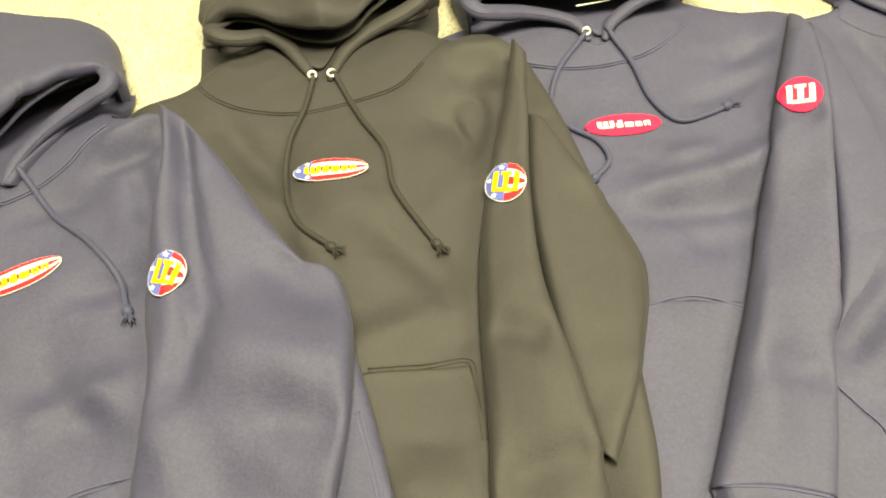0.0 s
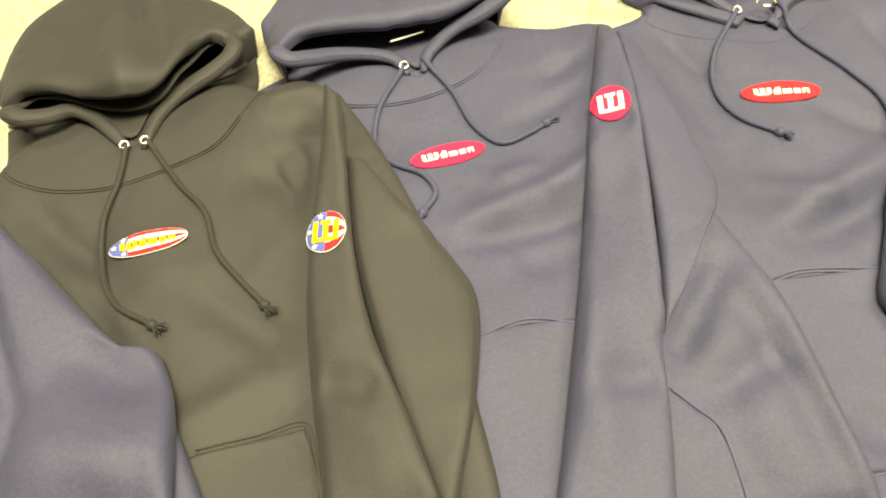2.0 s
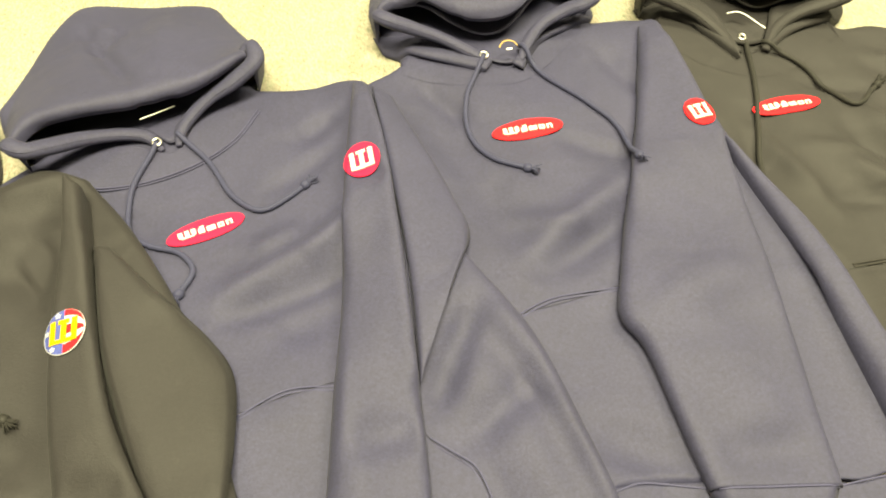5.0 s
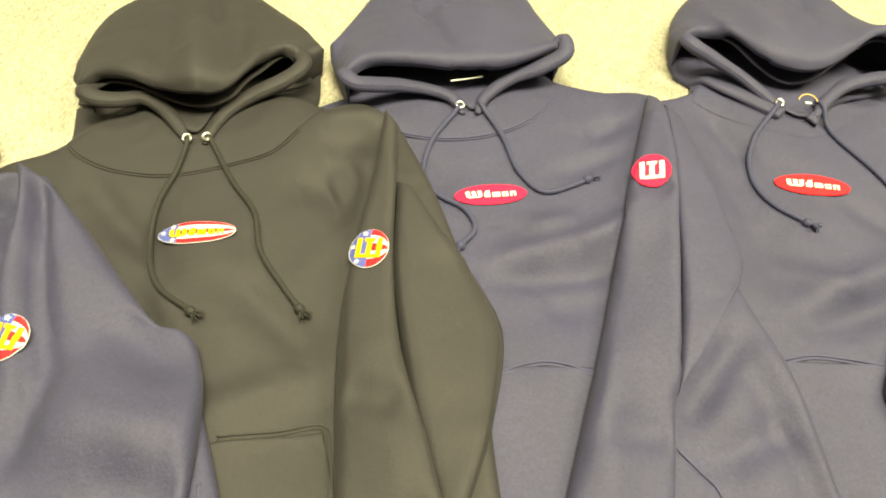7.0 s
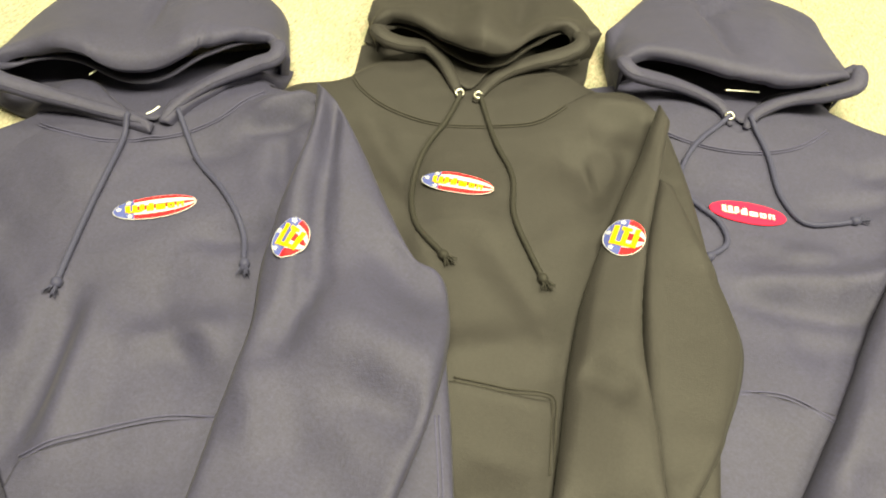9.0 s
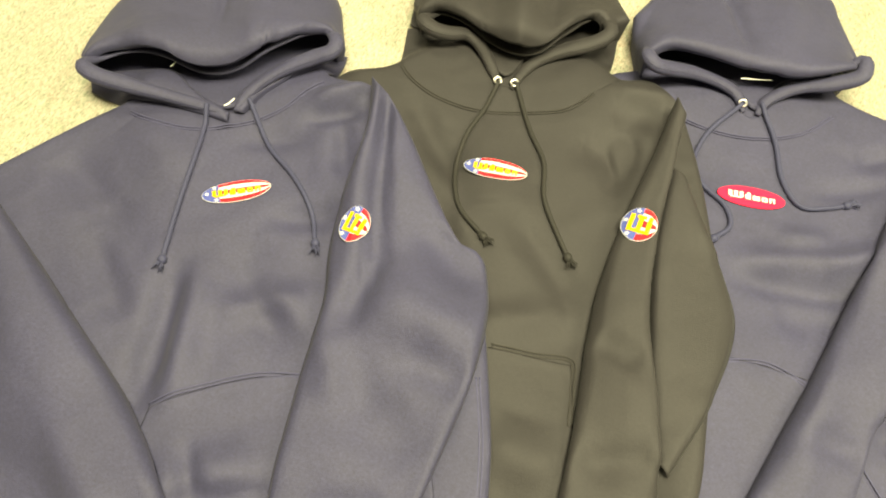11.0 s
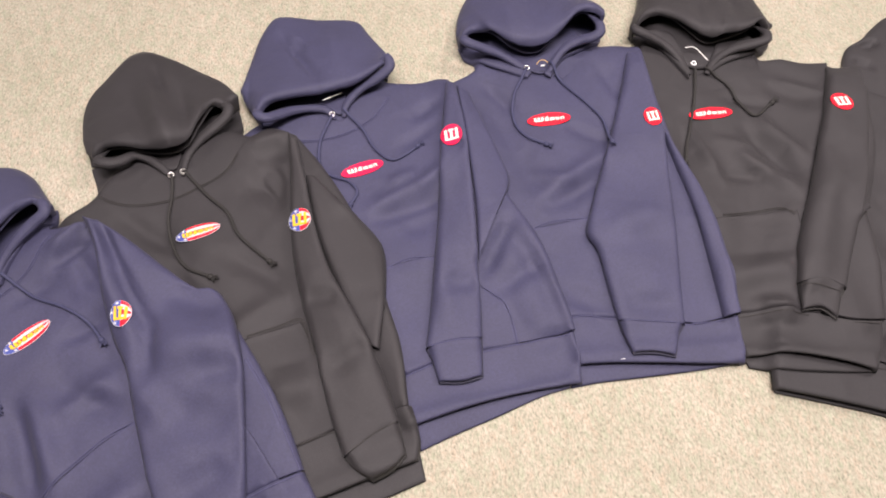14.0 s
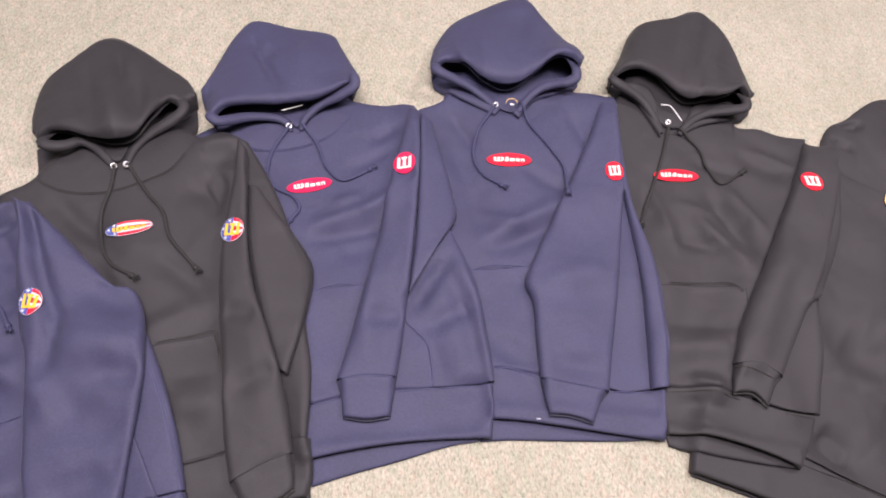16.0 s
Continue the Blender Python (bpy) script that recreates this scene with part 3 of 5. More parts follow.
    def oval(self, points, style):
        p, q = self.plan(points)
        marks = ["##.##.##..##.............", "##.##.##..##.............", "##.##.##.###.####.###.###", "##.##.##.###.#.##.#.#.#.#", "##.##.##.###.####.#.#.#.#", ".######..###.####.###.#.#"]
        self.patch("oval_patch", (p + q) / 2, math.atan2(q[1] - p[1], q[0] - p[0]), np.linalg.norm(q - p) / 2, 0.0150, style, (-0.70, -0.34, 0.70, 0.34), marks,
                   lambda s, r: 2 if s < -0.5 else (0 if int((r + 1) * 2.5) % 2 == 0 else 1), ((-0.86, 0.1), (-0.62, 0.62), (-0.6, -0.62)))

    def round(self, points, style, lean=0.0, a=0.0205, b=0.0232):
        c = self.plan(points)[0]
        marks = ["##########", "##..##..##", "##..##..##", "##..##..##", "##..##..##", "##########"]
        marks[0] = "##.####.##"
        self.patch("round_patch", c, radians(lean), a, b, style, (-0.66, -0.52, 0.66, 0.52), marks, lambda s, r: 2 if s < 0.0 else (0 if int((r + 1) * 2.5) % 2 == 0 else 1), ((-0.3, 0.76), (-0.83, 0.1), (-0.5, -0.72)))

    def loose_thread(self, points):
        v, f = tube(self.draped(points, 12, 0.0008), 0.0011, 6, 0.7)
        tagged(mesh_object("loose_thread", v, f, WHITE), "short white loose thread lying on navy waistband", "thread")

    def badge(self, points):
        """A small shield, flat on top and pointed below."""
        c = self.plan(points)[0]
        k, rows = 9, 11
        local = []
        for r in np.linspace(1, -1, rows):
            half = 1.0 if r > 0.1 else math.sqrt(max(0.02, 1 - ((0.1 - r) / 1.1) ** 1.7))
            local += [(half * s, r + 0.06 * (1 - s * s)) for s in np.linspace(-1, 1, k)]
        local = np.array(local)
        hi = self.on_patch(c, math.atan2(self.s, self.c), 0.0135, 0.0150, local, 0.003)
        faces = [(i * k + j, (i + 1) * k + j, (i + 1) * k + j + 1, i * k + j + 1) for i in range(rows - 1) for j in range(k - 1)]
        base = self.link("shield_patch", hi, faces, GOLD)
        rim = [(0, j) for j in range(k)] + [(i, k - 1) for i in range(1, rows)] + [(rows - 1, j) for j in range(k - 2, -1, -1)] + [(i, 0) for i in range(rows - 2, -1, -1)]
        v, f = tube(hi[[i * k + j for i, j in rim]], 0.0011, 6)
        self.link("stitched_border", v, f, GOLD, base)
        for n, (x0, y0, x1, y1, mat) in enumerate(((0.15, 0.3, 0.32, 0.6, RED), (0.45, 0.3, 0.6, 0.6, BLACK["cord"]), (-0.2, -0.5, 0.1, -0.42, RED))):
            g = np.array([(x0, y0), (x1, y0), (x1, y1), (x0, y1)])
            p = self.on_patch(c, math.atan2(self.s, self.c), 0.0135, 0.0150, g, 0.0042)
            self.link("stitched_field", p, [(0, 1, 2, 3)], mat, base)


# ---------------------------------------------------------------- the garments, lowest first

g = Garment("F", 1.560, 0.225, -26.6, BLACK)
g.panel("back_hem",
        top=[(-23.5, -73.8), (-4.9, -72.1), (14.8, -72.1), (22.6, -72.7)],
        right=[(22.6, -72.7), (21.8, -80.3)],
        bottom=[(-22.1, -82.8), (-12.4, -81.6), (-2.8, -80.7), (8.6, -80.8), (21.8, -80.3)],
        left=[(-23.5, -73.8), (-22.1, -82.8)])
g.crease(-9.5, -44.0, -4.0, -53.5, 3, 0.35)
g.crease(-4.0, -53.5, 6.6, -52.5, 3, 0.4)
g.crease(6.6, -52.5, 18.0, -41.0, 3, 0.35)
g.crease(-3.2, -46.5, 7.5, -48.0, 5, -0.8)
g.crease(0.6, -41.0, 13.7, -41.4, 6, 0.8)
g.crease(-4.0, -66.3, 2.1, -68.0, 3, -0.8)
g.crease(9.6, -53.2, 13.1, -65.2, 4, -0.6)
g.panel("body",
        top=[(-17.3, -8.4), (-15.2, 0.1), (-8.8, 1.2), (4.2, 5.0), (15.7, 5.2), (24.7, 6.5), (29.7, 6.3)],
        right=[(29.7, 6.3), (30.9, -28.9), (22.5, -72.2)],
        bottom=[(-24.1, -74.0), (-5.0, -71.2), (4.0, -71.3), (14.8, -71.3), (22.5, -72.2)],
        left=[(-17.3, -8.4), (-23.3, -44.2), (-24.1, -74.0)])
g.panel("hem",
        top=[(-24.4, -74.2), (-5.2, -71.5), (3.7, -71.6), (14.4, -71.6), (22.1, -72.4)],
        right=[(22.1, -72.4), (21.5, -79.8)],
        bottom=[(-22.6, -82.5), (-12.7, -81.3), (-3.1, -80.4), (8.3, -80.5), (21.5, -79.8)],
        left=[(-24.4, -74.2), (-22.6, -82.5)])
g.crease(-11.6, 8.2, -8.6, 10.6, 0.9, -1.0)
g.crease(-13.0, 2.6, -9.0, 2.2, 0.9, -0.6)
g.crease(-1.7, 16.8, 0.4, 1.5, 3, 0.6)
g.panel("hood",
        top=[(-15.6, -1.4), (-14.6, 7.0), (-11.4, 11.4), (-9.5, 15.4), (-6.2, 20.9), (-3.0, 23.3), (0.4, 23.8), (4.2, 21.3), (6.4, 17.5), (7.7, 13.9), (11.6, 9.7), (15.4, 5.2)],
        right=[(15.4, 5.2), (9.1, -5.1)],
        bottom=[(-14.4, -5.6), (0.6, -6.8), (9.1, -5.1)],
        left=[(-15.6, -1.4), (-14.4, -5.6)], closed=1, thick=0.30)
g.badge([(0.9, -8.7)])
g.seam([(-6.3, -72.8), (3.7, -71.7), (14.2, -71.8), (20.8, -72.6)])

g = Garment("E", 1.079, 0.298, 0.9, BLACK)
g.panel("back_hem",
        top=[(-13.4, -62.6), (8.7, -67.5)],
        right=[(8.7, -67.5), (8.5, -70.9)],
        bottom=[(-12.6, -66.4), (-7.4, -68.1), (1.0, -69.8), (8.5, -70.9)],
        left=[(-13.4, -62.6), (-12.6, -66.4)])
g.crease(0.8, -20.6, 8.6, -32.6, 1.8, 0.7)
g.crease(5.3, -16.2, 11.8, -29.9, 1.8, -0.7)
g.crease(8.7, -13.2, 14.1, -24.4, 1.8, 0.6)
g.crease(-3.7, -8.8, -13.3, -26.7, 3, -0.5)
g.crease(13.5, -3.9, 21.8, -11.0, 2.5, -0.4)
g.crease(-1.9, -17.7, 8.5, -22.0, 1.2, 0.3)
g.crease(-4.6, -25.7, 7.0, -28.6, 1.4, -0.3)
g.crease(-6.7, -13.0, -4.0, -28.3, 1.4, 0.35)
g.crease(4.2, -7.0, 12.2, -9.8, 1.2, -0.3)
g.crease(17.3, -3.8, 25.0, -8.2, 1.4, 0.35)
g.panel("body",
        top=[(-12.2, 6.7), (-9.5, 11.7), (-3.8, 18.1), (6.0, 20.3), (15.2, 12.6), (15.8, 3.9), (20.9, 3.3), (25.6, 1.5), (31.4, 0.9)],
        right=[(31.4, 0.9), (26.5, -21.7), (20.4, -42.1), (17.8, -52.3), (14.7, -61.7)],
        bottom=[(-12.3, -56.0), (-5.2, -56.8), (0.8, -58.1), (8.3, -61.1), (14.7, -61.7)],
        left=[(-12.2, 6.7), (-13.1, -11.6), (-12.8, -35.3), (-12.3, -56.0)])
g.crease(-8.7, -41.1, 3.8, -42.9, 3, -0.8)
g.crease(-11.4, -49.2, 1.0, -48.8, 3, 0.7)
g.crease(-7.2, -55.4, -2.0, -57.1, 1.5, 0.7)
g.panel("pocket",
        top=[(-9.9, -36.4), (-2.7, -36.3), (3.9, -36.8), (6.8, -37.7)],
        right=[(6.8, -37.7), (5.1, -47.7), (2.6, -59.4)],
        bottom=[(-12.9, -56.9), (-6.1, -57.4), (-0.2, -58.6), (2.6, -59.4)],
        left=[(-9.9, -36.4), (-11.9, -47.7), (-12.9, -56.9)])
g.panel("hem",
        top=[(-12.7, -56.4), (-5.6, -57.1), (0.2, -58.4), (7.7, -61.4), (14.0, -62.0)],
        right=[(14.0, -62.0), (12.1, -65.9), (8.0, -71.0)],
        bottom=[(-13.2, -64.6), (-7.4, -65.3), (-1.7, -66.8), (4.5, -69.2), (8.0, -71.0)],
        left=[(-12.7, -56.4), (-13.2, -64.6)])
g.panel("sleeve_fold",
        top=[(33.9, -8.6), (34.7, -11.5)],
        right=[(34.7, -11.5), (29.3, -26.8), (21.1, -39.4)],
        bottom=[(16.5, -41.9), (21.1, -39.4)],
        left=[(33.9, -8.6), (24.2, -29.6), (16.5, -41.9)])
g.crease(17.4, -27.5, 4.0, -51.2, 2.5, 0.4)
g.panel("sleeve",
        top=[(29.7, -1.2), (37.3, -2.3)],
        right=[(37.3, -2.3), (32.9, -13.3), (24.8, -29.8), (17.5, -41.5), (12.7, -48.9), (8.2, -55.8)],
        bottom=[(-0.0, -53.2), (4.9, -53.8), (8.2, -55.8)],
        left=[(29.7, -1.2), (22.7, -13.6), (13.7, -28.7), (6.0, -41.0), (2.2, -47.8), (-0.0, -53.2)])
g.panel("cuff",
        top=[(0.3, -53.1), (5.2, -53.6), (8.5, -55.6)],
        right=[(8.5, -55.6), (6.8, -57.2), (4.5, -60.8)],
        bottom=[(-1.2, -58.3), (2.3, -58.4), (4.5, -60.8)],
        left=[(0.3, -53.1), (-1.2, -58.3)])
g.panel("neck",
        top=[(-9.8, 12.0), (-6.4, 8.0), (-1.4, 0.3), (6.9, 3.5), (14.4, 5.7)],
        right=[(14.4, 5.7), (14.7, 1.8)],
        bottom=[(-11.7, 6.2), (-7.8, -0.7), (-1.1, -4.6), (6.8, -2.7), (14.7, 1.8)],
        left=[(-9.8, 12.0), (-11.7, 6.2)])
g.panel("lining",
        top=[(-8.8, 21.2), (0.9, 23.5), (8.0, 22.1), (18.0, 20.8), (21.5, 15.8)],
        right=[(21.5, 15.8), (20.5, 9.8)],
        bottom=[(-9.9, 15.6), (-3.3, 11.2), (-1.5, 2.8), (2.6, 2.1), (9.8, 8.5), (20.5, 9.8)],
        left=[(-8.8, 21.2), (-9.9, 15.6)])
g.panel("flap",
        top=[(-12.0, 14.8), (-8.2, 14.5), (-3.3, 13.1), (-2.1, 8.9), (-2.5, 1.7)],
        right=[(-2.5, 1.7), (-2.6, -0.9)],
        bottom=[(-10.6, 11.6), (-7.1, 9.5), (-4.7, 4.8), (-2.6, -0.9)],
        left=[(-12.0, 14.8), (-10.6, 11.6)])
g.panel("flap",
        top=[(1.3, 0.4), (4.1, 4.4), (7.5, 8.6), (14.1, 9.4), (20.5, 10.9)],
        right=[(20.5, 10.9), (20.4, 8.4), (17.8, 5.5)],
        bottom=[(2.1, -0.3), (6.1, 2.1), (11.6, 3.9), (17.8, 5.5)],
        left=[(1.3, 0.4), (2.1, -0.3)])
g.crease(6.9, 24.6, 14.5, 34.3, 1.5, -0.7)
g.crease(2.2, 14.1, 10.8, 23.1, 1.5, -0.6)
g.crease(15.1, 26.3, 13.2, 16.0, 1.4, -0.6)
g.panel("hood",
        top=[(-11.9, 15.4), (-8.6, 21.2), (-3.9, 31.1), (-0.3, 34.9), (8.2, 37.6), (13.0, 39.9), (15.8, 39.7), (19.3, 33.1), (20.6, 25.0), (20.4, 15.7), (20.4, 10.3)],
        right=[(20.4, 10.3), (17.9, 8.6)],
        bottom=[(-12.1, 12.9), (-8.2, 15.7), (-5.7, 15.4), (-2.9, 13.0), (-0.4, 9.5), (2.8, 6.8), (7.2, 6.7), (12.5, 7.5), (15.4, 9.0), (17.9, 8.6)],
        left=[(-11.9, 15.4), (-12.1, 12.9)])
g.band([(-1.9, 0.5), (-3.3, 4.8), (-5.5, 8.2), (-8.6, 10.2), (-11.7, 11.2), (-12.9, 12.3), (-10.3, 15.8), (-7.7, 17.0), (-4.8, 16.7), (-2.0, 14.5), (0.6, 11.0), (3.5, 8.2), (7.4, 8.0), (12.6, 8.9), (16.1, 10.0), (17.7, 7.4), (17.3, 5.6), (13.9, 5.3), (9.2, 5.2), (5.4, 3.7), (2.1, 0.7)])
g.cord([(-0.1, 2.2), (-4.2, -8.8), (-7.9, -16.9), (-9.9, -21.8)])
g.cord([(1.8, 1.4), (5.5, -3.3), (6.5, -8.2), (8.2, -12.7), (12.0, -10.5), (13.5, -9.6)])
g.grommet([(-0.0, 3.6)])
g.tag([(-1.9, 6.4), (-0.0, 6.3), (1.9, 2.1)], z=0.045)
g.seam([(-7.2, -35.8), (-0.8, -35.6), (4.5, -36.2), (6.2, -38.3)], double=1, under=1)
g.seam([(-13.3, -57.2), (-6.3, -57.6), (0.3, -59.2)], under=1)
g.seam([(7.6, -61.8), (12.8, -62.5)])
g.seam([(-0.0, -53.7), (3.4, -54.7), (6.5, -56.2)])
g.oval([(-5.4, -10.3), (3.6, -11.0)], style='red')
g.round([(25.9, -13.9)], style='red', a=0.0225)

g = Garment("D", 0.724, 0.337, 6.3, NAVY)
g.panel("back_hem",
        top=[(-14.3, -62.9), (15.5, -67.8)],
        right=[(15.5, -67.8), (15.1, -71.4)],
        bottom=[(-16.1, -68.7), (-11.3, -68.9), (-1.8, -70.0), (9.0, -71.1), (15.1, -71.4)],
        left=[(-14.3, -62.9), (-16.1, -68.7)])
g.crease(-9.4, -30.3, 8.6, -22.8, 2, 0.5)
g.crease(-7.5, -32.6, 6.6, -27.7, 2, -0.5)
g.crease(-13.0, -7.3, -9.0, -27.5, 3, -0.5)
g.crease(-10.9, -51.6, -5.6, -55.8, 2, -0.7)
g.crease(1.3, -14.5, 9.3, -20.5, 1.6, -0.3)
g.crease(-8.5, -24.8, -1.3, -28.5, 1.4, 0.3)
g.crease(14.1, -0.0, 16.3, -10.8, 1.8, -0.4)
g.crease(-12.1, 0.1, -8.3, -7.6, 1.5, -0.35)
g.panel("body",
        top=[(-19.1, 3.0), (-13.3, 5.5), (-6.4, 14.5), (3.1, 16.6), (11.7, 12.7), (14.5, 7.1), (20.7, 5.5), (24.9, 3.6)],
        right=[(24.9, 3.6), (21.8, -21.0), (22.3, -37.1), (21.3, -49.0), (18.1, -63.1)],
        bottom=[(-19.3, -56.9), (-9.2, -56.5), (-4.4, -58.0), (8.1, -62.1), (10.0, -62.8), (18.1, -63.1)],
        left=[(-19.1, 3.0), (-25.6, -15.2), (-23.3, -38.4), (-19.3, -56.9)])
g.crease(-10.4, -44.2, -4.0, -43.9, 3, -0.5)
g.panel("pocket",
        top=[(-17.0, -37.0), (-9.5, -37.0), (-1.3, -37.0)],
        right=[(-1.3, -37.0), (-1.8, -48.0), (-3.4, -58.8)],
        bottom=[(-14.6, -56.5), (-9.7, -57.2), (-3.4, -58.8)],
        left=[(-17.0, -37.0), (-16.2, -46.8), (-14.6, -56.5)])
g.panel("hem",
        top=[(-13.3, -56.3), (-9.5, -56.9), (-4.6, -58.3), (7.7, -62.3), (9.7, -63.0), (17.6, -63.3)],
        right=[(17.6, -63.3), (15.3, -72.0)],
        bottom=[(-13.8, -65.3), (-8.1, -66.3), (-1.5, -67.9), (7.8, -70.3), (15.3, -72.0)],
        left=[(-13.3, -56.3), (-13.8, -65.3)])
g.panel("sleeve_fold",
        top=[(19.7, -21.6), (20.4, -23.4)],
        right=[(20.4, -23.4), (21.1, -30.4), (21.4, -38.7), (20.1, -50.4), (17.4, -63.6)],
        bottom=[(14.6, -63.4), (17.4, -63.6)],
        left=[(19.7, -21.6), (19.0, -34.2), (17.1, -49.6), (14.6, -63.4)])
g.crease(-2.2, -56.9, 6.1, -59.1, 2.2, -0.22)
g.crease(-0.8, -55.2, 6.9, -54.9, 2.5, 0.2)
g.crease(-0.9, -41.8, 12.4, -40.5, 3, 0.5)
g.panel("sleeve",
        top=[(21.2, 1.7), (23.6, 0.9)],
        right=[(23.6, 0.9), (22.2, -9.7), (19.9, -21.1), (15.7, -36.6), (11.0, -51.5), (7.2, -63.0)],
        bottom=[(-4.4, -59.5), (1.5, -61.2), (7.2, -63.0)],
        left=[(21.2, 1.7), (13.6, -12.2), (5.3, -25.6), (-1.2, -36.0), (-3.8, -41.1), (-3.1, -44.7), (-3.8, -52.4), (-4.4, -59.5)])
g.panel("cuff",
        top=[(-4.3, -59.4), (1.6, -61.1), (7.3, -62.9)],
        right=[(7.3, -62.9), (5.5, -64.5), (3.1, -68.1)],
        bottom=[(-4.1, -65.8), (-0.6, -66.5), (3.1, -68.1)],
        left=[(-4.3, -59.4), (-4.1, -65.8)])
g.panel("neck",
        top=[(-12.9, 7.7), (-6.9, 3.9), (0.5, -0.5), (6.9, 4.1), (13.6, 5.6)],
        right=[(13.6, 5.6), (14.0, 4.5)],
        bottom=[(-13.8, 2.9), (-7.7, -1.3), (-0.1, -3.5), (7.3, -0.0), (14.0, 4.5)],
        left=[(-12.9, 7.7), (-13.8, 2.9)])
g.panel("lining",
        top=[(-13.4, 19.0), (-5.7, 20.8), (1.7, 17.0), (10.1, 19.3), (18.9, 17.7)],
        right=[(18.9, 17.7), (18.0, 10.8)],
        bottom=[(-14.1, 12.8), (-7.9, 8.9), (-4.2, 4.1), (0.8, 0.3), (9.9, 8.1), (18.0, 10.8)],
        left=[(-13.4, 19.0), (-14.1, 12.8)])
g.panel("flap",
        top=[(-15.3, 13.1), (-12.2, 12.0), (-6.9, 9.4), (-4.4, 4.8), (-1.7, 0.7)],
        right=[(-1.7, 0.7), (-3.1, -0.7)],
        bottom=[(-15.0, 9.3), (-11.7, 5.9), (-7.3, 2.5), (-3.1, -0.7)],
        left=[(-15.3, 13.1), (-15.0, 9.3)])
g.panel("flap",
        top=[(0.9, -0.2), (4.7, 3.5), (8.8, 8.3), (12.8, 9.3), (15.7, 9.6), (18.2, 11.8)],
        right=[(18.2, 11.8), (17.9, 8.7), (16.1, 6.3)],
        bottom=[(2.0, -1.4), (3.5, 0.4), (6.6, 3.5), (11.9, 4.8), (16.1, 6.3)],
        left=[(0.9, -0.2), (2.0, -1.4)])
g.tip = 0.032
g.crease(1.1, 17.2, 10.1, 27.6, 1.8, -0.7)
g.crease(-3.4, 21.0, -2.2, 7.3, 3, 0.5)
g.panel("hood",
        top=[(-15.4, 14.6), (-13.5, 20.6), (-8.6, 28.2), (-1.0, 32.9), (7.2, 36.6), (10.7, 36.4), (13.6, 29.4), (17.0, 20.4), (18.5, 15.0), (18.3, 11.0)],
        right=[(18.3, 11.0), (16.3, 7.2)],
        bottom=[(-15.5, 11.2), (-11.7, 12.2), (-8.4, 9.7), (-5.3, 5.8), (-1.2, 4.3), (2.5, 4.7), (6.7, 7.1), (11.2, 9.9), (14.0, 9.9), (16.3, 7.2)],
        left=[(-15.4, 14.6), (-15.5, 11.2)])
g.band([(-1.9, 0.7), (-4.4, 3.2), (-7.4, 5.7), (-11.7, 7.4), (-14.7, 8.2), (-15.8, 9.2), (-14.7, 11.7), (-11.6, 13.1), (-8.2, 11.1), (-5.0, 7.3), (-1.0, 5.6), (2.8, 6.1), (7.0, 8.6), (11.4, 11.0), (14.3, 10.8), (16.2, 7.6), (15.8, 5.4), (13.7, 4.9), (11.3, 5.4), (7.5, 4.9), (4.6, 2.9), (2.1, -0.1)])
g.cord([(-2.7, 1.5), (-7.3, -4.4), (-8.9, -10.6), (-7.6, -15.2), (-4.3, -18.4)])
g.cord([(2.9, 2.5), (4.6, -3.4), (7.6, -9.9), (9.4, -15.0), (8.2, -22.3)])
g.loose_thread([(-6.6, -66.2), (-6.0, -66.2), (-5.5, -66.3)])
g.grommet([(-2.7, 1.5)])
g.ring([(0.6, 1.0)], z=0.045)
g.seam([(-14.9, -37.6), (-9.2, -36.2), (-1.2, -37.4)], double=1, under=1)
g.seam([(-12.8, -56.8), (-9.4, -56.8), (-4.0, -59.1)], under=1)
g.seam([(6.3, -62.5), (9.8, -62.9), (14.7, -63.6)], under=1)
g.seam([(-3.9, -59.7), (1.5, -61.3), (6.5, -62.8)])
g.oval([(-6.3, -11.5), (2.7, -12.7)], style='red')
g.round([(18.6, -18.3)], style='red', a=0.0170)

g = Garment("C", 0.283, 0.268, 19.5, NAVY)
g.panel("back_hem",
        top=[(-14.1, -63.1), (13.1, -70.0)],
        right=[(13.1, -70.0), (12.4, -71.3)],
        bottom=[(-15.7, -69.3), (-9.3, -69.5), (-1.8, -70.0), (7.9, -70.5), (12.4, -71.3)],
        left=[(-14.1, -63.1), (-15.7, -69.3)])
g.crease(18.2, -38.6, 9.6, -45.2, 1.7, -0.7)
g.crease(20.2, -39.5, 20.6, -46.9, 1.3, 0.22)
g.crease(20.6, -46.9, 18.3, -61.7, 1.3, 0.22)
g.crease(17.2, -41.5, 18.4, -50.0, 1.8, -0.28)
g.crease(18.4, -48.0, 16.2, -61.0, 1.8, -0.25)
g.crease(10.4, -46.5, 11.0, -60.0, 2.4, -0.2)
g.crease(-3.4, -23.1, 11.6, -21.9, 1.6, 0.45)
g.crease(-3.2, -26.0, 11.0, -27.2, 1.6, -0.5)
g.crease(6.4, -23.8, 13.7, -20.7, 1.4, 0.4)
g.crease(0.0, -30.3, 8.9, -30.3, 2.5, -0.4)
g.crease(19.0, -48.6, 11.1, -49.8, 2, -0.5)
g.crease(7.6, -12.0, 16.5, -10.4, 1.4, -0.3)
g.crease(2.0, -19.3, 7.8, -19.0, 1.2, 0.3)
g.crease(14.1, -6.4, 19.5, -5.0, 1.6, -0.4)
g.crease(-11.3, -0.6, -6.3, -12.1, 1.6, -0.3)
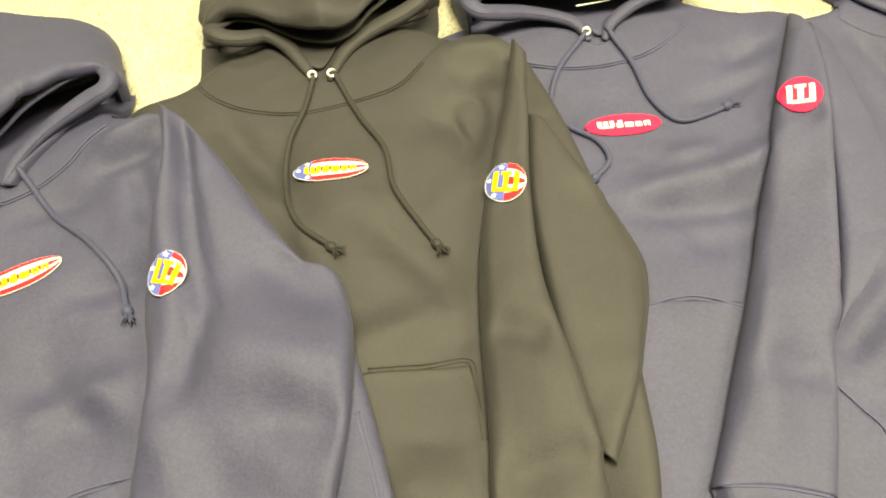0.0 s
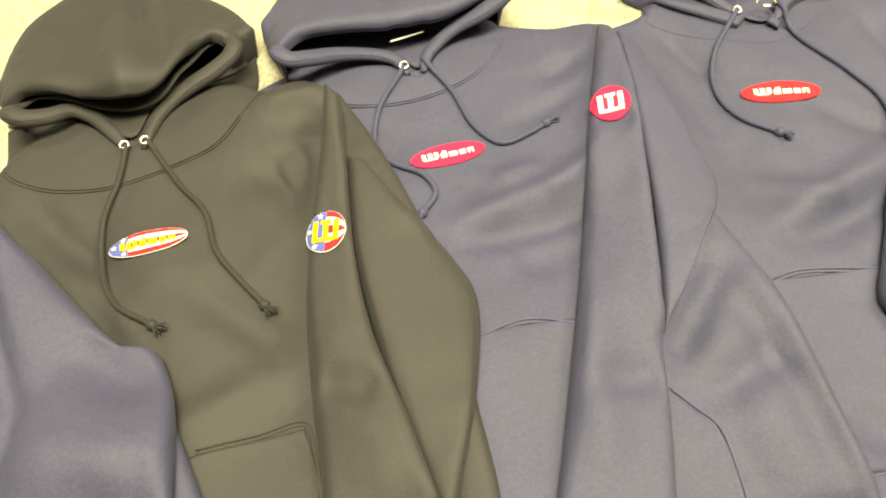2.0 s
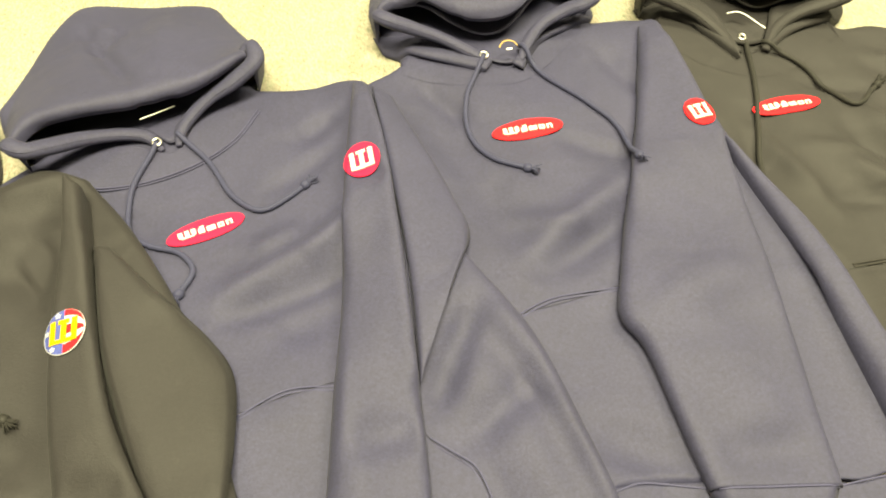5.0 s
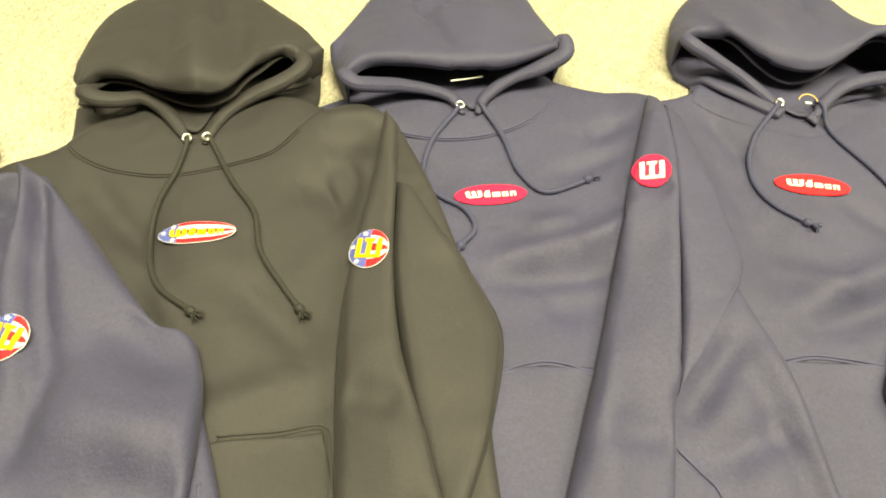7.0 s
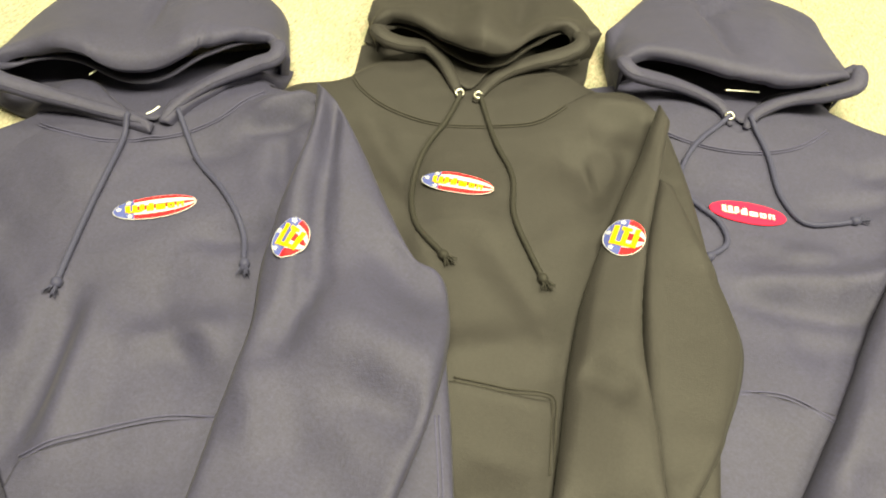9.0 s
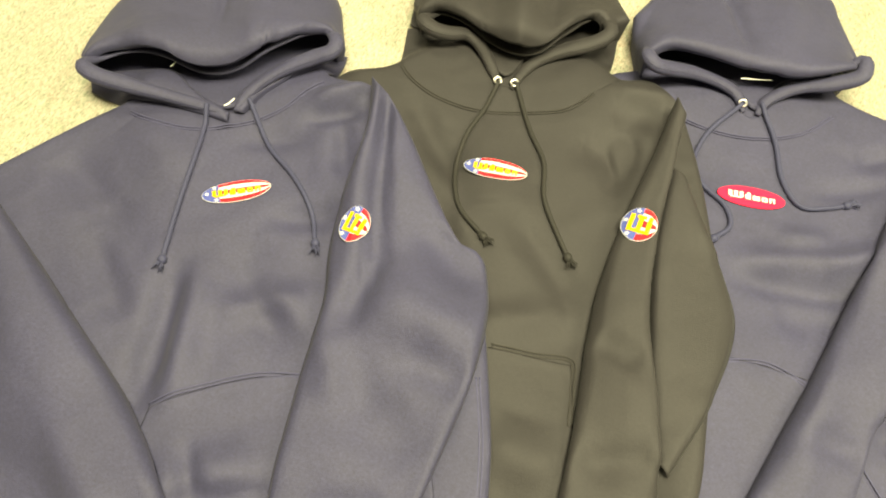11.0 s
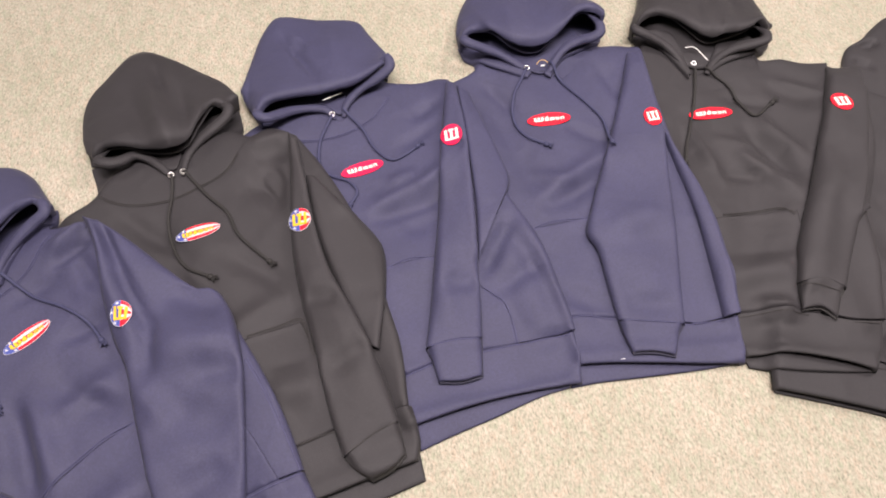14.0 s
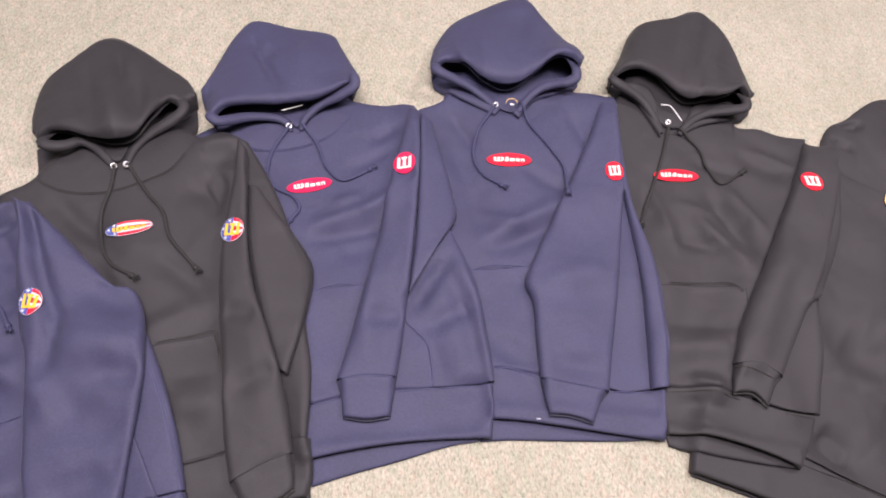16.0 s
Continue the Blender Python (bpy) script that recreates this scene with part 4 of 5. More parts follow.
g.panel("body",
        top=[(-22.3, 2.3), (-20.2, 5.0), (-15.3, 6.8), (-9.5, 9.3), (1.3, 9.0), (10.3, 8.1), (13.2, 5.3), (19.2, 2.2), (23.5, 1.4), (25.6, 0.1)],
        right=[(25.6, 0.1), (22.5, -20.7), (21.6, -28.9), (21.7, -34.3), (22.1, -40.2), (22.0, -46.4), (20.4, -54.5), (19.1, -59.9), (18.3, -63.1)],
        bottom=[(-14.4, -56.5), (-7.5, -56.6), (1.9, -58.5), (11.3, -61.3), (18.3, -63.1)],
        left=[(-22.3, 2.3), (-18.5, -17.8), (-15.6, -38.7), (-14.4, -56.5)])
g.crease(0.1, -45.0, -6.4, -53.4, 3, -0.5)
g.panel("pocket",
        top=[(-12.0, -36.5), (-5.8, -36.5), (2.1, -38.1), (7.9, -40.1)],
        right=[(7.9, -40.1), (7.6, -48.0), (9.5, -52.7), (8.9, -57.3), (7.9, -60.9)],
        bottom=[(-12.4, -57.0), (-7.5, -57.3), (1.7, -59.1), (7.9, -60.9)],
        left=[(-12.0, -36.5), (-11.7, -47.3), (-12.4, -57.0)])
g.panel("hem",
        top=[(-14.4, -56.8), (-7.5, -57.0), (1.8, -58.8), (11.1, -61.5), (18.0, -63.4)],
        right=[(18.0, -63.4), (14.5, -71.8)],
        bottom=[(-16.4, -65.1), (-8.2, -66.1), (-1.0, -67.4), (6.2, -69.2), (14.5, -71.8)],
        left=[(-14.4, -56.8), (-16.4, -65.1)])
g.panel("sleeve_fold",
        top=[(25.6, -3.4), (27.2, -6.2)],
        right=[(27.2, -6.2), (26.1, -15.9), (24.9, -24.9), (23.6, -30.1), (16.9, -36.5)],
        bottom=[(9.2, -43.3), (16.9, -36.5)],
        left=[(25.6, -3.4), (20.4, -17.2), (14.6, -32.0), (9.2, -43.3)])
g.crease(4.6, -36.9, -2.3, -53.0, 2.5, 0.4)
g.crease(15.6, -16.7, 18.6, -19.8, 1.6, -0.35)
g.crease(1.0, -45.4, 6.8, -46.8, 2, -0.4)
g.panel("sleeve",
        top=[(24.1, -1.4), (25.4, -2.9)],
        right=[(25.4, -2.9), (20.3, -17.5), (15.2, -29.8), (9.3, -43.0), (5.6, -51.0), (2.5, -57.2)],
        bottom=[(-7.3, -54.4), (-2.1, -55.4), (2.5, -57.2)],
        left=[(24.1, -1.4), (19.1, -9.6), (13.9, -18.4), (7.0, -31.1), (1.4, -40.4), (-4.3, -49.8), (-7.3, -54.4)])
g.panel("cuff",
        top=[(-7.2, -54.3), (-2.1, -55.3), (2.6, -57.1)],
        right=[(2.6, -57.1), (-0.6, -63.0)],
        bottom=[(-7.9, -60.6), (-4.2, -62.4), (-0.6, -63.0)],
        left=[(-7.2, -54.3), (-7.3, -57.1), (-7.9, -60.6)])
g.panel("neck",
        top=[(-13.6, 4.1), (-5.7, 3.4), (-0.1, -1.0), (4.9, 3.8), (14.5, 9.2)],
        right=[(14.5, 9.2), (12.6, 5.6), (13.1, 2.7)],
        bottom=[(-15.3, 4.0), (-12.8, 0.8), (-10.0, -1.5), (-5.9, -3.3), (0.4, -3.9), (6.9, -2.2), (11.4, 1.1), (13.1, 2.7)],
        left=[(-13.6, 4.1), (-15.3, 4.0)])
g.panel("lining",
        top=[(-15.1, 12.5), (-6.9, 15.1), (4.9, 13.3), (14.3, 13.3)],
        right=[(14.3, 13.3), (13.3, 9.3)],
        bottom=[(-15.8, 7.6), (-8.8, 6.2), (-2.2, 4.3), (0.1, 0.2), (4.1, 5.3), (13.3, 9.3)],
        left=[(-15.1, 12.5), (-15.8, 7.6)])
g.dimple(-3.4, 19.0, 0.8, 21.0)
g.crease(-3.4, 25.6, -1.7, 8.4, 1.2, -0.5)
g.crease(7.1, 20.9, 2.5, 6.5, 3, 0.5)
g.panel("hood",
        top=[(-16.7, 14.8), (-11.9, 22.5), (-6.9, 29.6), (-2.5, 33.4), (-0.5, 33.3), (6.2, 29.0), (14.3, 24.4), (15.0, 19.9), (15.6, 14.4), (16.1, 9.2)],
        right=[(16.1, 9.2), (14.0, 5.9)],
        bottom=[(-16.2, 4.2), (-13.1, 6.0), (-9.3, 5.4), (-1.8, 3.7), (5.1, 3.4), (10.1, 4.4), (14.0, 5.9)],
        left=[(-16.7, 14.8), (-16.9, 11.2), (-16.2, 4.2)])
g.band([(-1.4, -0.1), (-2.1, 2.5), (-4.4, 3.8), (-8.8, 4.1), (-12.8, 3.2), (-15.5, 2.7), (-16.7, 3.9), (-16.2, 5.7), (-12.9, 7.1), (-9.0, 6.7), (-1.4, 5.0), (5.5, 4.7), (10.5, 5.5), (14.5, 6.8), (14.2, 4.6), (10.1, 3.9), (6.4, 3.9), (3.5, 2.9), (1.7, 1.7), (0.5, -0.4)])
g.cord([(-1.6, 0.9), (-6.7, -4.4), (-8.7, -9.8), (-7.5, -12.5), (-4.9, -15.5), (-4.5, -18.4), (-6.9, -20.6)])
g.cord([(1.0, 1.1), (2.7, -4.3), (3.2, -10.9), (5.1, -14.4), (8.7, -14.3), (11.2, -13.7)])
g.grommet([(-1.6, 0.9)])
g.tag([(-2.2, 4.0), (0.4, 4.1), (2.2, 4.2)], z=0.045)
g.seam([(-6.9, -36.7), (-1.7, -36.6), (3.1, -39.2)], double=1, under=1)
g.seam([(7.6, -47.8), (8.8, -50.2), (9.7, -52.3), (9.0, -57.0), (7.9, -60.6)], double=1, under=1)
g.seam([(-12.5, -57.1), (-7.5, -57.1)], under=1)
g.seam([(0.7, -58.9), (11.1, -61.5), (17.5, -63.6)], under=1)
g.seam([(-6.7, -54.5), (-2.2, -55.6), (2.0, -57.2)])
g.seam([(-13.6, 1.6), (-10.0, -1.5), (-5.9, -3.3), (0.4, -3.9), (6.9, -2.2), (11.4, 1.1)], double=1)
g.oval([(-5.6, -13.2), (3.1, -14.0)], style='crimson')
g.round([(17.4, -16.5)], style='crimson')

g = Garment("B", -0.046, 0.149, 27.5, BLACK)
g.panel("back_hem",
        top=[(-14.8, -64.3), (10.0, -69.5)],
        right=[(10.0, -69.5), (7.6, -75.5)],
        bottom=[(-15.5, -70.4), (-8.3, -72.1), (-1.0, -73.7), (7.6, -75.5)],
        left=[(-14.8, -64.3), (-15.5, -70.4)])
g.crease(15.5, -1.5, 22.6, -3.4, 1.4, 0.3)
g.crease(14.5, -5.6, 21.0, -6.4, 2.2, -0.4)
g.crease(16.2, -8.5, 12.4, -18.0, 1.8, -0.5)
g.crease(10.0, -10.2, 17.3, -11.8, 3, -0.5)
g.crease(-6.4, -4.7, -11.1, -31.9, 3, -0.4)
g.crease(-12.4, -1.8, -8.5, -13.1, 1.8, -0.35)
g.crease(0.2, -20.8, 5.7, -31.5, 2, -0.35)
g.crease(-8.0, -35.2, 4.9, -33.8, 2, 0.35)
g.crease(-10.3, -11.5, -6.7, -22.7, 1.6, 0.3)
g.panel("body",
        top=[(-27.7, -1.1), (-22.2, 4.3), (-16.5, 5.3), (-12.0, 7.6), (-4.9, 11.1), (5.4, 9.8), (13.5, 4.8), (15.9, 1.0), (20.8, -0.1), (24.3, -4.3)],
        right=[(24.3, -4.3), (25.0, -13.6), (23.4, -32.4), (19.2, -46.3), (16.8, -54.2), (11.9, -64.1)],
        bottom=[(-13.8, -57.5), (-5.7, -59.0), (-1.2, -59.9), (4.3, -60.9), (11.9, -64.1)],
        left=[(-27.7, -1.1), (-23.7, -14.3), (-15.1, -39.5), (-13.8, -57.5)])
g.crease(-2.7, -42.0, 2.7, -44.6, 2.5, -0.6)
g.crease(-6.0, -49.3, 1.2, -51.7, 3, 0.6)
g.panel("pocket",
        top=[(-10.5, -37.3), (-4.7, -37.9), (4.7, -40.1)],
        right=[(4.7, -40.1), (4.4, -43.3), (3.3, -51.3), (1.5, -61.0)],
        bottom=[(-13.1, -58.1), (-6.0, -59.4), (-1.6, -60.4), (1.5, -61.0)],
        left=[(-10.5, -37.3), (-12.2, -47.3), (-13.1, -58.1)])
g.panel("hem",
        top=[(-14.0, -57.8), (-5.9, -59.3), (-1.4, -60.2), (4.0, -61.1), (12.4, -64.2)],
        right=[(12.4, -64.2), (10.3, -70.0), (8.3, -72.3)],
        bottom=[(-15.4, -66.6), (-7.6, -68.4), (-1.7, -69.8), (8.3, -72.3)],
        left=[(-14.0, -57.8), (-15.4, -66.6)])
g.panel("sleeve_fold",
        top=[(20.7, -14.6), (22.1, -15.9)],
        right=[(22.1, -15.9), (23.3, -23.6), (24.9, -31.5), (24.7, -36.4), (19.7, -45.1), (13.0, -53.4)],
        bottom=[(11.9, -51.5), (13.0, -53.4)],
        left=[(20.7, -14.6), (15.8, -27.9), (13.2, -40.1), (11.9, -51.5)])
g.crease(10.4, -32.0, 7.1, -62.4, 3, 0.4)
g.crease(7.6, -37.8, 11.9, -41.5, 2, -0.4)
g.crease(3.9, -51.8, 11.3, -51.8, 2, -0.35)
g.peak = 0.018
g.panel("sleeve",
        top=[(22.4, -5.1), (23.1, -8.1)],
        right=[(23.1, -8.1), (19.8, -16.7), (16.4, -25.9), (14.0, -34.8), (12.8, -46.7), (11.4, -56.7), (9.0, -65.6)],
        bottom=[(-1.5, -65.3), (1.5, -65.1), (4.8, -65.0), (9.0, -65.6)],
        left=[(22.4, -5.1), (18.7, -12.4), (13.5, -21.5), (9.2, -30.1), (6.6, -37.5), (3.7, -47.5), (0.1, -58.5), (-1.5, -65.3)])
g.panel("cuff",
        top=[(-1.5, -65.2), (1.6, -65.0), (5.0, -64.9), (9.1, -65.5)],
        right=[(9.1, -65.5), (7.0, -70.6)],
        bottom=[(0.4, -70.8), (4.2, -71.2), (7.0, -70.6)],
        left=[(-1.5, -65.2), (-0.9, -68.2), (0.4, -70.8)])
g.panel("neck",
        top=[(-13.4, 13.4), (-4.2, 12.5), (0.8, 4.9), (8.6, 10.0), (19.4, 15.2)],
        right=[(19.4, 15.2), (17.2, 6.9), (15.5, 2.1), (16.2, -0.0)],
        bottom=[(-14.6, 5.8), (-13.4, 3.2), (-11.6, 1.0), (-9.0, -1.0), (-3.3, -3.2), (2.8, -3.8), (8.3, -3.6), (12.2, -1.6), (16.2, 0.0)],
        left=[(-13.4, 13.4), (-14.6, 5.8)])
g.panel("lining",
        top=[(-12.0, 19.1), (-5.3, 19.2), (2.6, 14.9), (11.2, 16.9), (18.5, 15.4)],
        right=[(18.5, 15.4), (16.5, 9.0)],
        bottom=[(-13.1, 13.5), (-4.4, 9.8), (-1.7, 4.3), (0.3, 1.9), (4.5, 6.1), (16.5, 9.0)],
        left=[(-12.0, 19.1), (-13.1, 13.5)])
g.dimple(3.6, 22.6, 8.2, 22.4)
g.crease(9.3, 18.3, 6.7, 7.7, 2, -0.7)
g.crease(1.2, 24.3, -2.3, 8.8, 2, -0.5)
g.crease(4.7, 18.9, 1.8, 5.6, 2, 0.5)
g.panel("hood",
        top=[(-12.5, 14.4), (-11.4, 21.3), (-7.4, 29.2), (-1.1, 33.5), (5.4, 36.8), (8.5, 36.2), (12.1, 31.5), (16.0, 23.7), (18.7, 17.5), (19.0, 10.4)],
        right=[(19.0, 10.4), (15.2, 8.9)],
        bottom=[(-11.8, 11.7), (-9.3, 12.0), (-5.7, 9.5), (-1.9, 5.8), (1.2, 3.8), (5.2, 3.6), (8.7, 6.5), (11.9, 9.4), (13.9, 10.1), (15.2, 8.9)],
        left=[(-12.5, 14.4), (-11.8, 11.7)])
g.band([(-0.8, 0.8), (-1.8, 4.5), (-3.1, 7.3), (-4.8, 8.8), (-7.8, 8.4), (-10.4, 8.7), (-11.8, 9.9), (-11.4, 11.2), (-8.9, 12.5), (-5.4, 10.5), (-1.7, 7.0), (1.5, 5.0), (5.2, 4.8), (9.0, 7.7), (12.4, 10.4), (14.9, 10.8), (16.4, 8.0), (15.4, 6.8), (12.4, 6.0), (8.7, 5.6), (5.4, 4.6), (2.9, 2.8), (0.9, -0.0)])
g.cord([(-0.7, 1.2), (-2.9, -3.1), (-5.8, -7.5), (-7.5, -13.2), (-7.3, -18.8), (-4.5, -23.4)])
g.cord([(1.7, 0.6), (3.0, -7.2), (4.3, -12.3), (3.8, -18.0), (5.0, -23.2), (6.0, -26.4)])
g.grommet([(-0.9, 1.2)])
g.grommet([(1.4, 0.6)])
g.seam([(-4.5, -37.5), (0.4, -38.5), (5.0, -39.6), (4.6, -42.9), (3.7, -47.4)], double=1, under=1)
g.seam([(-6.3, -59.1), (-3.2, -59.7), (0.4, -61.0)], under=1)
g.seam([(-1.0, -65.2), (1.5, -65.1), (4.8, -65.0), (8.5, -65.5)])
g.seam([(-14.2, 5.0), (-13.4, 3.2), (-11.6, 1.0), (-9.0, -1.0), (-3.3, -3.2), (2.8, -3.8), (8.3, -3.6), (12.2, -1.6)], double=1)
g.oval([(-6.3, -12.2), (1.8, -14.4)], style='flag')
g.round([(14.4, -23.8)], style='flag')

g = Garment("A", -0.364, -0.057, 35.2, NAVY)
g.panel("back_hem",
        top=[(-22.7, -64.8), (-7.5, -60.7), (6.5, -61.1), (19.9, -68.0)],
        right=[(19.9, -70.0), (19.6, -72.1)],
        bottom=[(-20.5, -72.7), (-4.9, -73.2), (4.7, -71.8), (10.0, -72.0), (19.6, -72.1)],
        left=[(-22.7, -64.8), (-20.5, -72.7)])
g.crease(-7.3, -23.0, -12.0, -37.2, 2, -0.8)
g.crease(-4.7, -23.3, -8.4, -38.1, 2, 0.6)
g.crease(0.5, -20.4, 4.9, -34.7, 3, -0.5)
g.crease(2.2, -24.4, 6.8, -32.3, 2, 0.5)
g.crease(-13.0, 0.8, -6.4, -9.6, 4, 0.5)
g.crease(11.5, -0.6, 19.6, 0.6, 1.1, 0.55)
g.crease(10.5, -3.2, 17.6, -3.0, 1.2, -0.6)
g.crease(14.8, -4.5, 14.2, -13.0, 1.6, -0.5)
g.crease(-22.1, -2.6, -12.7, -17.4, 2.5, -0.4)
g.crease(-18.1, -15.0, -13.6, -28.3, 2, -0.4)
g.crease(4.6, -17.2, 13.0, -18.3, 1.8, -0.5)
g.crease(2.1, -4.8, 10.5, -5.7, 1.6, -0.35)
g.crease(-2.9, -28.5, 8.2, -28.3, 1.8, 0.45)
g.panel("body",
        top=[(-31.4, -3.8), (-19.6, 2.3), (-14.2, 4.8), (-9.4, 8.4), (1.9, 10.0), (11.5, 8.2), (14.5, 3.5), (17.4, 2.0), (21.3, 0.2)],
        right=[(21.3, 0.2), (24.9, -17.4), (28.1, -30.1), (27.4, -40.4), (25.6, -50.7), (23.6, -58.1), (21.8, -63.1)],
        bottom=[(-24.6, -61.9), (-15.3, -59.7), (-7.5, -57.6), (0.2, -56.7), (13.5, -60.1), (21.8, -63.1)],
        left=[(-31.4, -3.8), (-32.2, -18.1), (-30.0, -35.1), (-26.6, -50.0), (-24.6, -61.9)])
g.crease(-6.6, -44.5, -5.4, -57.0, 1.3, -0.6)
g.crease(-10.0, -48.1, 0.8, -47.1, 3, 0.7)
g.crease(-5.9, -51.4, 1.8, -52.7, 2.2, -1.2)
g.crease(-7.7, -55.1, 1.0, -55.4, 2, 0.9)
g.panel("pocket",
        top=[(-10.6, -38.9), (-1.6, -37.5), (6.4, -37.8), (17.4, -39.5)],
        right=[(17.4, -39.5), (19.0, -50.7), (18.0, -62.1)],
        bottom=[(-15.9, -60.4), (-7.3, -58.0), (0.2, -57.1), (13.4, -60.5), (18.0, -62.1)],
        left=[(-10.6, -38.9), (-13.3, -45.3), (-15.1, -52.0), (-15.9, -60.4)])
g.panel("hem",
        top=[(-24.4, -62.1), (-15.1, -59.9), (-7.4, -57.8), (0.1, -56.9), (13.4, -60.3), (21.7, -63.3)],
        right=[(21.7, -63.3), (19.6, -72.0)],
        bottom=[(-21.8, -69.7), (-8.0, -67.7), (-2.7, -65.1), (0.6, -63.4), (6.3, -66.4), (13.0, -69.4), (19.6, -72.0)],
        left=[(-24.4, -62.1), (-21.8, -69.7)])
g.crease(-27.7, -16.0, -12.3, -49.9, 5, 0.5)
g.crease(-33.1, -32.7, -20.5, -49.9, 4, -0.5)
g.crease(-34.1, -19.9, -27.6, -31.6, 2.5, -0.5)
g.crease(-20.1, -39.0, -13.0, -55.1, 2, 0.4)
g.panel("sleeve",
        top=[(-32.1, -4.9), (-31.3, -5.9)],
        right=[(-31.3, -5.9), (-21.6, -22.2), (-12.0, -39.4), (-8.3, -48.9), (-7.5, -52.7)],
        bottom=[(-17.1, -57.9), (-13.8, -55.0), (-10.8, -52.5), (-7.5, -52.7)],
        left=[(-32.1, -4.9), (-34.5, -11.9), (-37.5, -21.0), (-38.2, -27.5), (-36.6, -34.7), (-32.3, -41.2), (-26.1, -48.5), (-20.7, -54.4), (-17.1, -57.9)])
g.panel("cuff",
        top=[(-17.0, -58.1), (-13.7, -55.2), (-10.6, -52.6), (-7.4, -52.9)],
        right=[(-7.4, -52.9), (-8.5, -58.2)],
        bottom=[(-13.4, -62.2), (-11.6, -61.0), (-9.8, -58.3), (-8.5, -58.2)],
        left=[(-17.0, -58.1), (-13.4, -62.2)])
g.crease(20.0, -2.0, 16.4, -12.5, 1.3, 0.5)
g.crease(16.4, -12.5, 13.6, -27.0, 1.5, 0.4)
g.crease(21.0, -4.8, 19.2, -12.9, 0.9, -0.75)
g.crease(19.2, -12.9, 17.5, -20.0, 1.0, -0.85)
g.crease(17.5, -20.0, 16.6, -26.0, 1.1, -0.85)
g.crease(16.6, -26.0, 12.0, -33.5, 1.4, -0.8)
g.crease(15.7, -31.0, 24.5, -37.2, 4, 0.7)
g.crease(10.5, -39.3, 17.0, -50.5, 4, -0.6)
g.crease(4.3, -53.8, 13.4, -54.7, 3, -0.6)
g.crease(23.0, -22.7, 27.8, -31.9, 2.5, -0.6)
g.crease(17.9, -38.4, 24.0, -43.1, 2.5, -0.5)
g.crease(9.4, -34.4, 10.1, -43.1, 2, 0.5)
g.peak = 0.016
g.panel("sleeve",
        top=[(19.5, -0.3), (21.5, -3.8)],
        right=[(21.5, -3.8), (23.5, -9.9), (25.5, -19.0), (27.1, -25.2), (29.4, -27.2), (29.3, -31.3), (28.1, -36.1), (25.0, -42.7), (19.5, -51.1), (13.5, -59.5), (10.0, -63.4)],
        bottom=[(0.5, -59.6), (6.2, -61.0), (10.0, -63.4)],
        left=[(19.5, -0.3), (17.9, -7.1), (14.3, -14.7), (11.0, -23.3), (9.7, -29.7), (6.6, -37.3), (2.7, -48.2), (0.8, -55.0), (0.5, -59.6)])
g.panel("cuff",
        top=[(0.6, -59.5), (6.2, -61.0), (10.0, -63.4)],
        right=[(10.0, -63.4), (8.2, -65.5), (6.4, -68.4)],
        bottom=[(-0.6, -65.7), (3.1, -66.6), (6.4, -68.4)],
        left=[(0.6, -59.5), (0.4, -62.2), (-0.6, -65.7)])
g.panel("neck",
        top=[(-14.0, 5.3), (-6.7, 3.3), (-0.2, 0.0), (6.1, 3.6), (15.3, 6.2)],
        right=[(15.3, 6.2), (13.8, 4.5), (13.8, 2.6)],
        bottom=[(-13.9, 2.8), (-10.7, 0.3), (-6.9, -1.5), (-2.5, -2.2), (2.5, -1.8), (7.0, -0.5), (10.5, 1.4), (13.8, 2.6)],
        left=[(-14.0, 5.3), (-13.9, 2.8)])
g.panel("lining",
        top=[(-18.6, 15.2), (-8.1, 16.7), (-2.3, 13.7), (7.8, 14.1), (16.6, 14.1)],
        right=[(16.6, 14.1), (15.5, 8.9)],
        bottom=[(-19.8, 10.9), (-13.4, 7.7), (-5.8, 4.5), (-0.0, 0.3), (7.2, 6.2), (15.5, 8.9)],
        left=[(-18.6, 15.2), (-19.8, 10.9)])
g.panel("flap",
        top=[(-19.5, 10.9), (-17.0, 10.6), (-12.0, 10.1), (-7.3, 8.0), (-5.1, 4.6), (-2.4, 1.2), (0.0, -0.5)],
        right=[(0.0, -0.5), (-0.4, -1.9)],
        bottom=[(-19.2, 7.6), (-16.2, 5.3), (-9.7, 2.6), (-2.8, -0.6), (-0.4, -1.9)],
        left=[(-19.5, 10.9), (-19.2, 7.6)])
g.panel("flap",
        top=[(0.7, -0.5), (2.8, 2.3), (5.9, 5.6), (9.4, 6.6), (13.3, 8.3), (15.6, 9.3)],
        right=[(15.6, 9.3), (16.8, 8.8)],
        bottom=[(1.5, -0.8), (4.3, 1.9), (8.1, 3.8), (12.2, 5.0), (15.4, 5.7), (16.8, 8.8)],
        left=[(0.7, -0.5), (1.5, -0.8)])
g.dimple(-4.2, 24.4, 1.4, 25.4)
g.crease(2.1, 29.0, -0.1, 14.1, 0.8, -0.5)
g.crease(5.9, 20.7, 4.8, 5.9, 3, 0.5)
